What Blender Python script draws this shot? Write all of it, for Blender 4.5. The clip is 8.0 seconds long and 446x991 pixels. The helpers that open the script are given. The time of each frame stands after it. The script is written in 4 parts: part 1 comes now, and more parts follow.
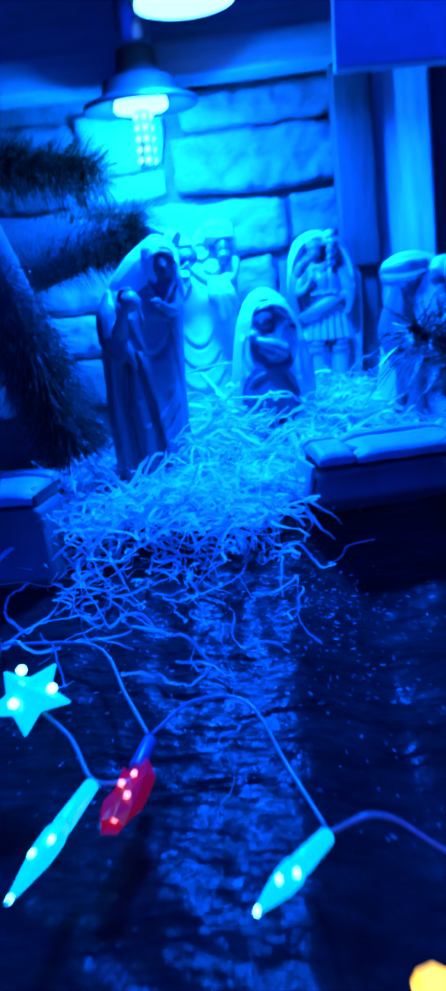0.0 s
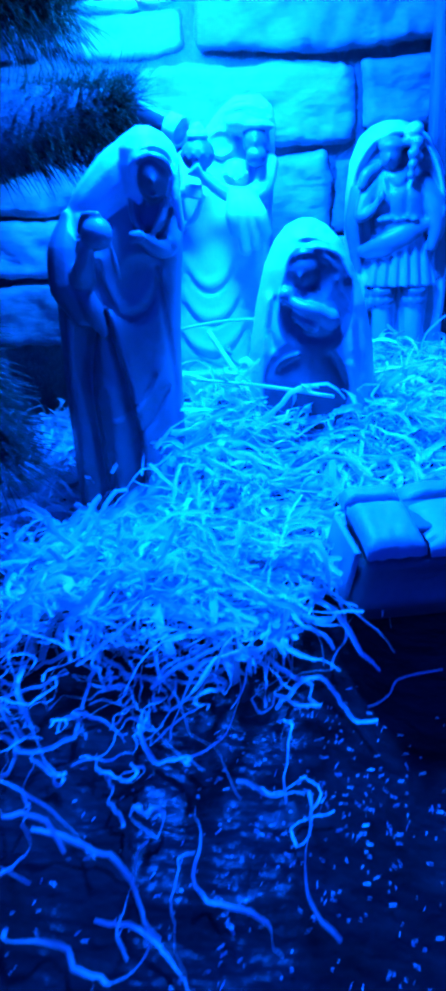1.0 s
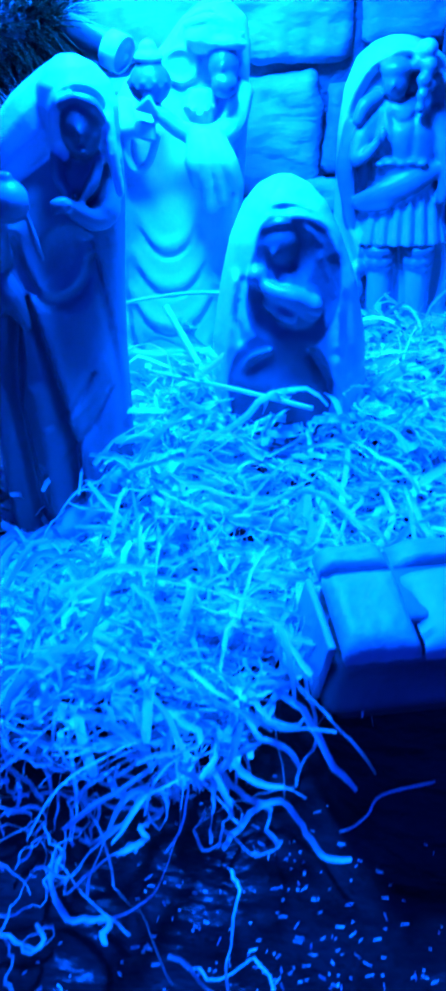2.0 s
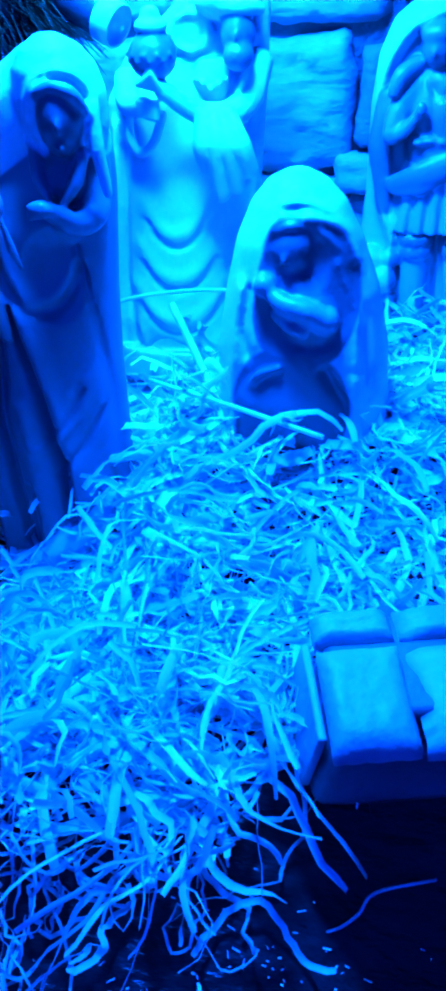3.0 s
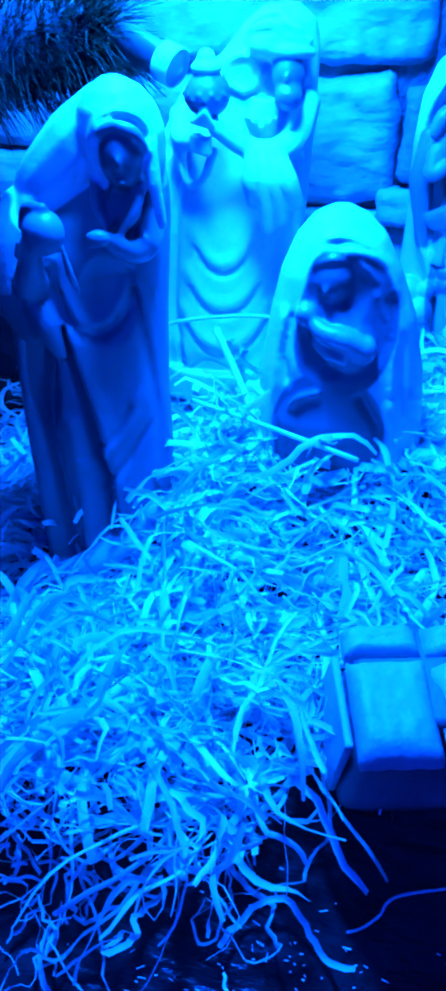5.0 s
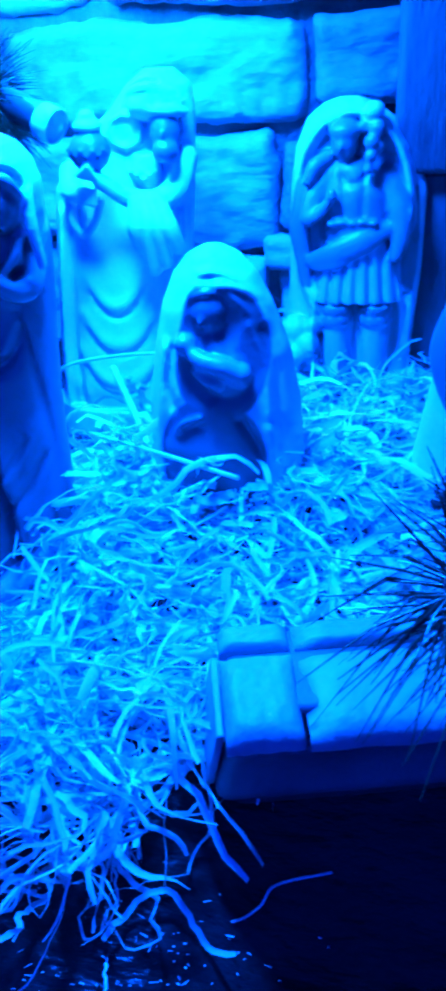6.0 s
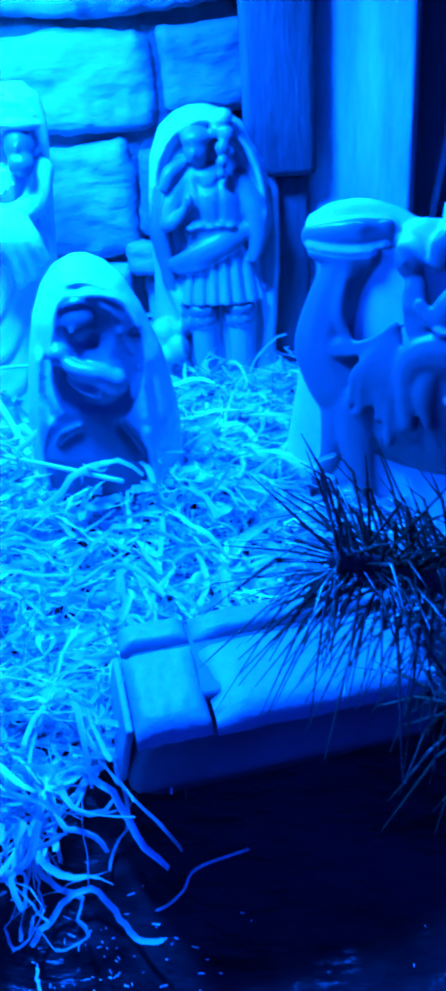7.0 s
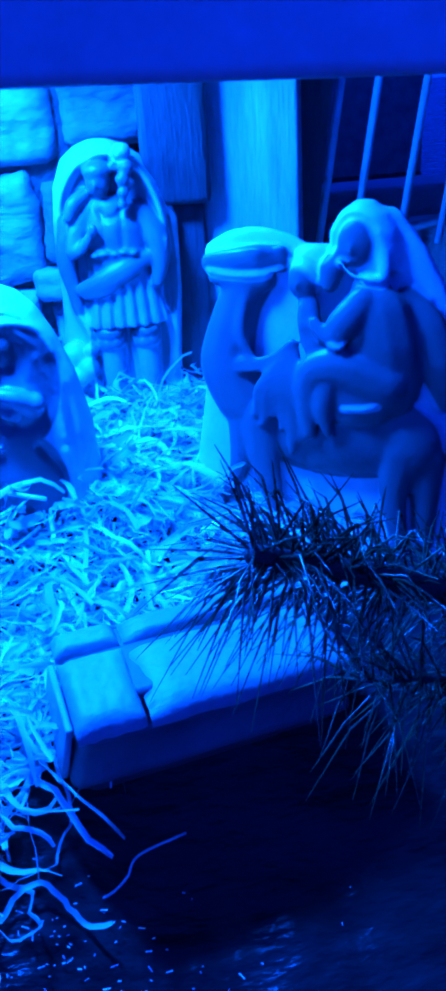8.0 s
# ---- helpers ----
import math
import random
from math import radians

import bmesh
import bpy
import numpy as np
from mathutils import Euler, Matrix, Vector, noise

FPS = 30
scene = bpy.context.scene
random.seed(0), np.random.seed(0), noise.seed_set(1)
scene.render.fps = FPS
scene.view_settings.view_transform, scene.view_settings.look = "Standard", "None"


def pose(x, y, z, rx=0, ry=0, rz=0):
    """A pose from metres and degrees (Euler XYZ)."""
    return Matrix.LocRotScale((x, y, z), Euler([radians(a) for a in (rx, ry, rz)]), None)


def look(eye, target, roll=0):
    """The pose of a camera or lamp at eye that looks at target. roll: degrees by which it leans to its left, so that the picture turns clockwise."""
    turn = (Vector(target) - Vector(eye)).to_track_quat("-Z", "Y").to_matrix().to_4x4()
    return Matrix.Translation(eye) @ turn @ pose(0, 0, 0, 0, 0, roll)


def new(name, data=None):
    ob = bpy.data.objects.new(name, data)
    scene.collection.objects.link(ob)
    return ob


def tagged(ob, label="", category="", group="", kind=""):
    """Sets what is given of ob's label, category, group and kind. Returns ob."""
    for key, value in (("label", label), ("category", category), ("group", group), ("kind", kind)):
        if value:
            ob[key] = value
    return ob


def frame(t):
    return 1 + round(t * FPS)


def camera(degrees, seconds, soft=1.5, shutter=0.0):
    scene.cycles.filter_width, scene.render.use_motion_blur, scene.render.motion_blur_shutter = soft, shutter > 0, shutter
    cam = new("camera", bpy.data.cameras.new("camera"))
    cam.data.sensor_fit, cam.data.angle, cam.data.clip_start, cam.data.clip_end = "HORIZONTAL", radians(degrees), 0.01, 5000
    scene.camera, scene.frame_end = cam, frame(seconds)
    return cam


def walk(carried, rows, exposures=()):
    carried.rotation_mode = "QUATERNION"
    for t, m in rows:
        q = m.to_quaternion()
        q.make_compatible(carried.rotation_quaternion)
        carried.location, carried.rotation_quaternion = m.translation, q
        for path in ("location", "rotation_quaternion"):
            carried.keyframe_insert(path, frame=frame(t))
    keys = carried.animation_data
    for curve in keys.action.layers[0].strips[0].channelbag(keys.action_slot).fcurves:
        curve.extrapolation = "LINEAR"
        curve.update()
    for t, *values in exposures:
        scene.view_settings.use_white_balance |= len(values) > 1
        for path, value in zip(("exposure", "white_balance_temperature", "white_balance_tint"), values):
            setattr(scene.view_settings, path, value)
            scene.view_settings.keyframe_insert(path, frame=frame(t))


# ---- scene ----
cam = camera(28.4, 8.0, soft=3.9, shutter=0.5)
PATH = [
    (0, (0.053, -0.028, 0.304), (-0.093, 1.913, -0.157), -6.1),
    (0.5, (0.064, 0.153, 0.317), (-0.2, 2.037, -0.302), -4.5),
    (1, (0.06, 0.271, 0.356), (-0.173, 2.099, -0.422), -2.5),
    (1.5, (0.062, 0.351, 0.361), (-0.148, 2.13, -0.528), -2.0),
    (2, (0.07, 0.399, 0.38), (-0.153, 2.118, -0.617), -2.0),
    (2.2, (0.073, 0.416, 0.395), (-0.159, 2.108, -0.646), -2.0),
    (3.5, (0.091, 0.473, 0.399), (-0.305, 2.079, -0.725), -3.5),
    (4, (0.085, 0.464, 0.405), (-0.339, 2.073, -0.704), -3.8),
    (5.3, (0.087, 0.442, 0.407), (-0.306, 2.101, -0.638), -1.5),
    (5.5, (0.102, 0.438, 0.401), (-0.297, 2.126, -0.595), -2.0),
    (6, (0.129, 0.422, 0.399), (-0.199, 2.147, -0.559), -3.0),
    (6.5, (0.137, 0.426, 0.4), (-0.073, 2.17, -0.556), -3.6),
    (7, (0.128, 0.41, 0.403), (0.068, 2.161, -0.562), -3.9),
    (7.5, (0.122, 0.392, 0.41), (0.226, 2.139, -0.558), -3.7),
    (8, (0.124, 0.382, 0.416), (0.269, 2.136, -0.533), -3.9),
]
walk(cam, [(t, look(eye, target, roll)) for t, eye, target, roll in PATH])

from mathutils.bvhtree import BVHTree

# ---- light: an added blue fill from the world, blue lamps under the roof ----
world = bpy.data.worlds.new("blue_fill")
scene.world = world
world.use_nodes = True
world.node_tree.nodes["Background"].inputs[0].default_value = (0.0, 0.032, 1.0, 1)
world.node_tree.nodes["Background"].inputs[1].default_value = 2.5
LAMP = Vector((-0.060, 0.93, 0.448))
DISC = Vector((0.001, 0.83, 0.547))


def light(name, kind, place, colour, watts, size):
    data = bpy.data.lights.new(name, kind)
    data.color, data.energy = colour, watts
    data.shadow_soft_size = size
    ob = new(name, data)
    ob.location = place
    return ob


light("lamp_light", "POINT", LAMP, (0.0, 0.12, 1.0), 19.0, 0.016)
disc = light("disc_light", "AREA", DISC, (0.0, 0.076, 1.0), 25.0, 0.0)
disc.data.shape, disc.data.size, disc.data.spread = "DISK", 0.08, radians(145)


# ---- materials ----
def material(name, colour, rough=0.6, dark=None, scale=60.0, bump=0.0, bump_scale=200.0, metal=0.0, spec=0.5, per="", spread=0.0, stretch=(1, 1, 1), coat=0.0, bump_detail=8.0, bump_depth=0.002):
    """Principled surface: two colours mixed by coarse and fine noise, fine relief, and change from piece to piece."""
    m = bpy.data.materials.new(name)
    m.use_nodes = True
    t = m.node_tree
    n, l = t.nodes, t.links
    b = n["Principled BSDF"]
    b.inputs["Metallic"].default_value = metal
    b.inputs["Specular IOR Level"].default_value = spec
    b.inputs["Coat Weight"].default_value = coat
    c = n.new("ShaderNodeTexCoord")
    mp = n.new("ShaderNodeMapping")
    mp.inputs["Scale"].default_value = stretch
    l.new(c.outputs["Object"], mp.inputs["Vector"])
    n1, n2 = n.new("ShaderNodeTexNoise"), n.new("ShaderNodeTexNoise")
    for q, s, d in ((n1, scale, 6), (n2, scale * 9, 3)):
        q.inputs["Scale"].default_value, q.inputs["Detail"].default_value = s, d
        l.new(mp.outputs[0], q.inputs["Vector"])
    add = n.new("ShaderNodeMath")
    add.operation = "MULTIPLY_ADD"
    l.new(n2.outputs["Fac"], add.inputs[0])
    add.inputs[1].default_value = 0.35
    l.new(n1.outputs["Fac"], add.inputs[2])
    ramp = n.new("ShaderNodeValToRGB")
    ramp.color_ramp.elements[0].position, ramp.color_ramp.elements[1].position = 0.42, 0.9
    d = dark or tuple(v * 0.7 for v in colour)
    ramp.color_ramp.elements[0].color, ramp.color_ramp.elements[1].color = (*d, 1), (*colour, 1)
    l.new(add.outputs[0], ramp.inputs[0])
    out = ramp.outputs[0]
    if per:
        r = n.new("ShaderNodeObjectInfo" if per == "object" else "ShaderNodeNewGeometry")
        hsv = n.new("ShaderNodeHueSaturation")
        mr = n.new("ShaderNodeMapRange")
        mr.inputs["To Min"].default_value, mr.inputs["To Max"].default_value = 1 - spread, 1 + spread
        l.new(r.outputs["Random" if per == "object" else "Random Per Island"], mr.inputs["Value"])
        l.new(mr.outputs[0], hsv.inputs["Value"])
        l.new(out, hsv.inputs["Color"])
        out = hsv.outputs[0]
    l.new(out, b.inputs["Base Color"])
    rr = n.new("ShaderNodeMapRange")
    rr.inputs["To Min"].default_value, rr.inputs["To Max"].default_value = max(0.03, rough - 0.12), min(1, rough + 0.12)
    l.new(n1.outputs["Fac"], rr.inputs["Value"])
    l.new(rr.outputs[0], b.inputs["Roughness"])
    if bump:
        n3 = n.new("ShaderNodeTexNoise")
        n3.inputs["Scale"].default_value, n3.inputs["Detail"].default_value = bump_scale, bump_detail
        l.new(mp.outputs[0], n3.inputs["Vector"])
        bp = n.new("ShaderNodeBump")
        bp.inputs["Strength"].default_value, bp.inputs["Distance"].default_value = bump, bump_depth
        l.new(n3.outputs["Fac"], bp.inputs["Height"])
        l.new(bp.outputs[0], b.inputs["Normal"])
    return m


def see_through(m, share, colour):
    """Lets part of the light pass through thin strips."""
    t = m.node_tree
    n, l = t.nodes, t.links
    tr, mix = n.new("ShaderNodeBsdfTranslucent"), n.new("ShaderNodeMixShader")
    tr.inputs["Color"].default_value = (*colour, 1)
    mix.inputs[0].default_value = share
    l.new(n["Principled BSDF"].outputs[0], mix.inputs[1])
    l.new(tr.outputs[0], mix.inputs[2])
    l.new(mix.outputs[0], n["Material Output"].inputs["Surface"])


def glow(name, colour, strength):
    m = bpy.data.materials.new(name)
    m.use_nodes = True
    b = m.node_tree.nodes["Principled BSDF"]
    b.inputs["Base Color"].default_value = (*[0.6 * c for c in colour], 1)
    b.inputs["Roughness"].default_value = 0.2
    b.inputs["Emission Color"].default_value = (*colour, 1)
    b.inputs["Emission Strength"].default_value = strength
    return m


CLAY = material("painted_shaded_plaster", (0.62, 0.60, 0.575), 0.40, (0.48, 0.465, 0.445), 45, 0.12, 500)


def paint_and_shade(m, dark):
    """Mixes darker paint, with the fronts' shade in its colour, where the mesh's own paint layer says so."""
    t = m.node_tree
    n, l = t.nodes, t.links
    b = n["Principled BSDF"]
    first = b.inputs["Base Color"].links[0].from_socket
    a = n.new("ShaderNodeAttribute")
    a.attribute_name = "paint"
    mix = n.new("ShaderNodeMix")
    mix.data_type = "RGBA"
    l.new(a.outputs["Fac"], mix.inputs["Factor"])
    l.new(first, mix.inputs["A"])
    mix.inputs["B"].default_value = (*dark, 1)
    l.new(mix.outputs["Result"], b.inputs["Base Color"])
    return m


# one dark tone for both the figures' paint and the shade on their fronts
paint_and_shade(CLAY, (0.085, 0.083, 0.08))
STONE = material("wall_stone", (0.37, 0.36, 0.35), 0.85, (0.20, 0.195, 0.19), 26, 0.9, 130, per="object", spread=0.22, stretch=(0.6, 1, 1.6))
STONE_DARK = material("dark_wall_stone", (0.15, 0.147, 0.143), 0.8, (0.07, 0.068, 0.066), 26, 1.0, 130, per="object", spread=0.2, stretch=(0.6, 1, 1.6))
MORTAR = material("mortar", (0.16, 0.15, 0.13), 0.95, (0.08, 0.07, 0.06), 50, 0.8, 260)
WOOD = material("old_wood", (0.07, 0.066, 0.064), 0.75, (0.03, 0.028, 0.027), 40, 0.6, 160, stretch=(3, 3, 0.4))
PALE_WOOD = material("pale_board", (0.50, 0.48, 0.45), 0.7, (0.26, 0.25, 0.235), 30, 0.5, 140, stretch=(3, 3, 0.35))
BEAM_WOOD = material("beam_wood", (0.36, 0.33, 0.31), 0.7, (0.22, 0.2, 0.19), 30, 0.5, 140, stretch=(0.4, 3, 3))
STRAW = material("straw", (0.78, 0.76, 0.72), 0.5, (0.6, 0.58, 0.54), 90, 0.15, 600, per="island", spread=0.45)
see_through(STRAW, 0.42, (0.75, 0.73, 0.7))
FOIL = material("crinkled_dark_sheet", (0.018, 0.018, 0.018), 0.26, (0.006, 0.006, 0.006), 40, 1.0, 60, spec=0.06, bump_detail=4.0, bump_depth=0.006, stretch=(0.45, 1.3, 1))
# pale chips that imitate glints of the crinkled sheet
GLINT_CHIP = material("pale_glint_chip", (0.85, 0.85, 0.86), 0.22, (0.7, 0.7, 0.7), 90, 0.2, 300, metal=0.0)
BAR_PAINT = material("grey_rod_paint", (0.55, 0.55, 0.55), 0.5, (0.4, 0.4, 0.4), 80, 0.2, 300)
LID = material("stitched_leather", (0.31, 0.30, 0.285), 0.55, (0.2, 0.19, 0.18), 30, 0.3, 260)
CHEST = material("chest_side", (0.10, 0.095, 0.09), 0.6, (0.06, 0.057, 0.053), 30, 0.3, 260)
NEEDLE = material("pine_needle", (0.03, 0.055, 0.022), 0.25, (0.012, 0.028, 0.012), 200, 0, per="island", spread=0.4)
BARK = material("bark", (0.06, 0.04, 0.03), 0.9, (0.02, 0.015, 0.01), 90, 0.8, 300)
DARK_PLASTIC = material("dark_plastic", (0.03, 0.04, 0.035), 0.35, None, 60, 0.1, 300)
WHITE_PLASTIC = material("white_plastic", (0.75, 0.75, 0.75), 0.3, (0.65, 0.65, 0.65), 60, 0.05, 300)
STEEL = material("grey_metal", (0.45, 0.46, 0.48), 0.35, (0.3, 0.3, 0.32), 80, 0.15, 300, metal=0.9)
WIRE = material("clear_wire", (0.35, 0.38, 0.36), 0.25, (0.22, 0.25, 0.24), 80, 0.0)
LED = glow("lamp_led", (0.05, 0.3, 1.0), 14.0)
BULB = glow("blue_bulb", (0.0, 0.42, 1.0), 1.6)
BULB_HOT = glow("blue_bulb_core", (0.15, 0.8, 1.0), 6.0)
RED = glow("red_bulb", (0.7, 0.0, 0.05), 0.22)
RED_HOT = glow("red_bulb_core", (1.0, 0.25, 0.3), 3.0)
AMBER = glow("amber_bulb", (1.0, 0.55, 0.05), 2.0)


# ---- building helpers ----
def part(name, bm, mat, parent=None, label="", smooth=True, base=None):
    """Links a bmesh as one object, under its thing if one is given; base: the origin of a thing of its own."""
    me = bpy.data.meshes.new(name)
    if base is not None:
        bmesh.ops.translate(bm, verts=bm.verts, vec=-Vector(base))
    for f in bm.faces:
        f.smooth = smooth
    bm.to_mesh(me)
    bm.free()
    me.materials.append(mat)
    ob = new(name, me)
    if base is not None:
        ob.location = base
    if parent:
        ob.parent = parent
        at = parent.location + (parent.parent.location if parent.parent else Vector())
        ob.matrix_parent_inverse = Matrix.Translation(-at)
    if label:
        ob["label"] = label
    return ob


def holder(name, place, label, category, group="", kind=""):
    ob = new(name)
    ob.empty_display_size = 0.01
    ob.location = place
    return tagged(ob, label, category, group, kind)


def block(x0, x1, y0, y1, z0, z1, bevel=0.003, bm=None, m=None, rough=0.0):
    bm = bm or bmesh.new()
    made = bmesh.ops.create_cube(bm, size=1.0)["verts"]
    bmesh.ops.scale(bm, vec=(x1 - x0, y1 - y0, z1 - z0), verts=made)
    bmesh.ops.translate(bm, vec=((x0 + x1) / 2, (y0 + y1) / 2, (z0 + z1) / 2), verts=made)
    if bevel:
        edges = {e for v in made for e in v.link_edges}
        got = bmesh.ops.bevel(bm, geom=list(edges), offset=bevel, segments=2, profile=0.6, affect="EDGES")
        made = list({v for f in got["faces"] for v in f.verts} | {v for v in made if v.is_valid})
    if m is not None:
        bmesh.ops.transform(bm, matrix=m, verts=made)
    return bm


def ball(bm, c, r, seg=20):
    r = (r, r, r) if isinstance(r, (int, float)) else r
    made = bmesh.ops.create_uvsphere(bm, u_segments=seg, v_segments=max(8, seg // 2), radius=1.0)["verts"]
    bmesh.ops.transform(bm, matrix=Matrix.Translation(c) @ Matrix.Diagonal((*r, 1)), verts=made)


def tube(bm, pts, radii, seg=10, flat=1.0, ends=True):
    """A round limb along points; flat squeezes it along y."""
    pts = [Vector(p) for p in pts]
    rings = []
    for i, p in enumerate(pts):
        d = (pts[min(i + 1, len(pts) - 1)] - pts[max(i - 1, 0)]).normalized()
        side = d.cross(Vector((0, 1, 0)))
        side = side.normalized() if side.length > 1e-3 else Vector((1, 0, 0))
        up = side.cross(d).normalized()
        r = radii[i] if isinstance(radii, (list, tuple)) else radii
        rings.append([bm.verts.new(p + side * math.cos(a) * r + up * math.sin(a) * r * flat) for a in (k * math.tau / seg for k in range(seg))])
    for a, b in zip(rings, rings[1:]):
        for k in range(seg):
            bm.faces.new((a[k], a[(k + 1) % seg], b[(k + 1) % seg], b[k]))
    if ends:
        bm.faces.new(rings[0][::-1])
        bm.faces.new(rings[-1])


def limb(bm, pts, radii, flat=1.0):
    """A limb with round ends, smoothed through its points."""
    pts = smooth_line(pts, 5)
    if isinstance(radii, (list, tuple)):
        radii = list(np.interp(np.linspace(0, 1, len(pts)), np.linspace(0, 1, len(radii)), radii))
    else:
        radii = [radii] * len(pts)
    tube(bm, pts, radii, 10, flat)
    ball(bm, pts[0], (radii[0], radii[0] * flat, radii[0]), 12)
    ball(bm, pts[-1], (radii[-1], radii[-1] * flat, radii[-1]), 12)


def smooth_line(pts, steps):
    """Catmull-Rom through the points."""
    pts = [Vector(p) for p in pts]
    if len(pts) < 3:
        return [pts[0].lerp(pts[-1], k / steps) for k in range(steps + 1)]
    ext = [2 * pts[0] - pts[1], *pts, 2 * pts[-1] - pts[-2]]
    out = []
    for i in range(len(pts) - 1):
        a, b, c, d = ext[i:i + 4]
        for k in range(steps):
            t = k / steps
            out.append(0.5 * (2 * b + (c - a) * t + (2 * a - 5 * b + 4 * c - d) * t * t + (3 * b - a - 3 * c + d) * t ** 3))
    return [*out, pts[-1]]


def loft(bm, rings, dents=(), strokes=(), seg=120, rows=110, power=2.0):
    """A draped body from rings (z, cx, cy, rx, ry). dents (x, z, rx, rz, depth) press its front in;
    strokes (points in x and z, width, height) raise folds on the front, or sink them if negative."""
    zs = [r[0] for r in rings]
    grid = []
    for z in np.linspace(zs[0], zs[-1], rows):
        cx, cy, rx, ry = (np.interp(z, zs, [r[k] for r in rings]) for k in (1, 2, 3, 4))
        a = np.arange(seg) * math.tau / seg
        c, s = np.cos(a), np.sin(a)
        e = 2.0 / power
        x, y = cx + rx * np.sign(c) * np.abs(c) ** e, cy + ry * np.sign(s) * np.abs(s) ** e
        front = np.clip(-s * 1.6, 0, 1)
        push = np.zeros(seg)
        for dx, dz, wx, wz, depth in dents:
            q = ((x - dx) / wx) ** 2 + ((z - dz) / wz) ** 2
            push += depth * np.clip(1.4 * (1 - q), 0, 1) ** 0.7
        for line, width, height in strokes:
            best = np.full(seg, 9.0)
            for (ax, az), (bx, bz) in zip(line, line[1:]):
                ux, uz = bx - ax, bz - az
                t = np.clip(((x - ax) * ux + (z - az) * uz) / (ux * ux + uz * uz), 0, 1)
                best = np.minimum(best, np.hypot(x - ax - t * ux, z - az - t * uz))
            push -= height * np.exp(-(best / width) ** 2)
        grid.append([bm.verts.new(v) for v in zip(x, y + front * push, np.full(seg, z))])
    for p, q in zip(grid, grid[1:]):
        for k in range(seg):
            bm.faces.new((p[k], p[(k + 1) % seg], q[(k + 1) % seg], q[k]))
    bm.faces.new(grid[0][::-1])
    bm.faces.new(grid[-1])


def arc(cx, cz, rx, rz, a0, a1, n=9):
    return [(cx + rx * math.cos(radians(a)), cz + rz * math.sin(radians(a))) for a in np.linspace(a0, a1, n)]


def statue(name, bm, dark, base, label, regions=(), keep=None, tone=0.0, keep_tone=0.2, most=1.0, soften=7, group="nativity statues"):
    """One plain mesh: all the clay welded by a fine remesh. dark: the pieces in darker paint and shade; regions (x, z,
    rx, rz, y):
    ovals of darker paint and painted-in shade on the front, ahead of y; keep: pieces that stay pale."""
    trees = []
    for b in (dark, keep):
        trees.append(BVHTree.FromBMesh(b) if b and len(b.faces) else None)
    for b in (dark, keep):
        if b:
            me = bpy.data.meshes.new("piece")
            b.to_mesh(me)
            b.free()
            bm.from_mesh(me)
            bpy.data.meshes.remove(me)
    ob = part(name, bm, CLAY)
    m = ob.modifiers.new("weld", "REMESH")
    m.mode, m.voxel_size, m.use_smooth_shade = "VOXEL", 0.0010, True
    w = ob.modifiers.new("soften", "SMOOTH")
    w.factor, w.iterations = 0.5, soften
    me = bpy.data.meshes.new_from_object(ob.evaluated_get(bpy.context.evaluated_depsgraph_get()))
    ob.modifiers.clear()
    ob.data = me
    if not me.materials:
        me.materials.append(CLAY)
    # paint layer: darker paint together with the shade of each statue's front
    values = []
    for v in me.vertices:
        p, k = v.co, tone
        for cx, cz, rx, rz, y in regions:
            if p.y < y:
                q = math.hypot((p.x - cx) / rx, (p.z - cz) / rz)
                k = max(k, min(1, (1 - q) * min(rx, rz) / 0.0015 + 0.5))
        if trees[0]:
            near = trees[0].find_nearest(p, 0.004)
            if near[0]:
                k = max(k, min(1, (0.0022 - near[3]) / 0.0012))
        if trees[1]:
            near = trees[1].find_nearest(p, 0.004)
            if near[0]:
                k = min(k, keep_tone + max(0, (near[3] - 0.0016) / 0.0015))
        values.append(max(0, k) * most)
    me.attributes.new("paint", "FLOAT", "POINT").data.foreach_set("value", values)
    for f in me.polygons:
        f.use_smooth = True
    me.transform(Matrix.Translation(-Vector(base)))
    ob.location = base
    return tagged(ob, label, "statue", group)


# ---- the large structure ----
GY = [0.0, 0.3, 0.42, 0.52, 0.58, 0.65, 0.70, 0.75, 0.80, 0.84, 0.95, 1.2]
GZ = [-0.03, -0.005, 0.018, 0.052, 0.072, 0.098, 0.118, 0.13, 0.150, 0.168, 0.172, 0.172]


def ground_z(x, y):
    """The bare ground under the straw: a step that falls away toward the front."""
    z = float(np.interp(y, GY, GZ))
    if x > 0.05:
        drop = min(1, (x - 0.05) / 0.06) * max(0, min(1, (0.70 - y) / 0.06))
        z -= 0.03 * drop
    if x > 0.12:
        z -= 0.028 * min(1, (x - 0.12) / 0.05) * max(0, min(1, (y - 0.77) / 0.05)) * max(0, min(1, (0.98 - y) / 0.06))
    if x < -0.01:
        z -= 0.06 * min(1, (-0.01 - x) / 0.08) * max(0, min(1, (y - 0.70) / 0.07))
    return z


SY = [0.58, 0.605, 0.625, 0.65, 0.70, 0.75, 0.80, 0.84, 0.95, 1.2]
SZ = [0.07, 0.085, 0.112, 0.124, 0.136, 0.139, 0.156, 0.176, 0.180, 0.180]


def straw_z(x, y):
    z = max(ground_z(x, y), float(np.interp(y, SY, SZ)) - (float(np.interp(y, GY, GZ)) - ground_z(x, y)))
    if y < 0.72:
        z = ground_z(x, y) + (z - ground_z(x, y)) * max(0.1, min(1, (0.092 - x) / 0.03))
    return z + 0.004 * noise.noise(Vector((x * 30, y * 30, 3)))


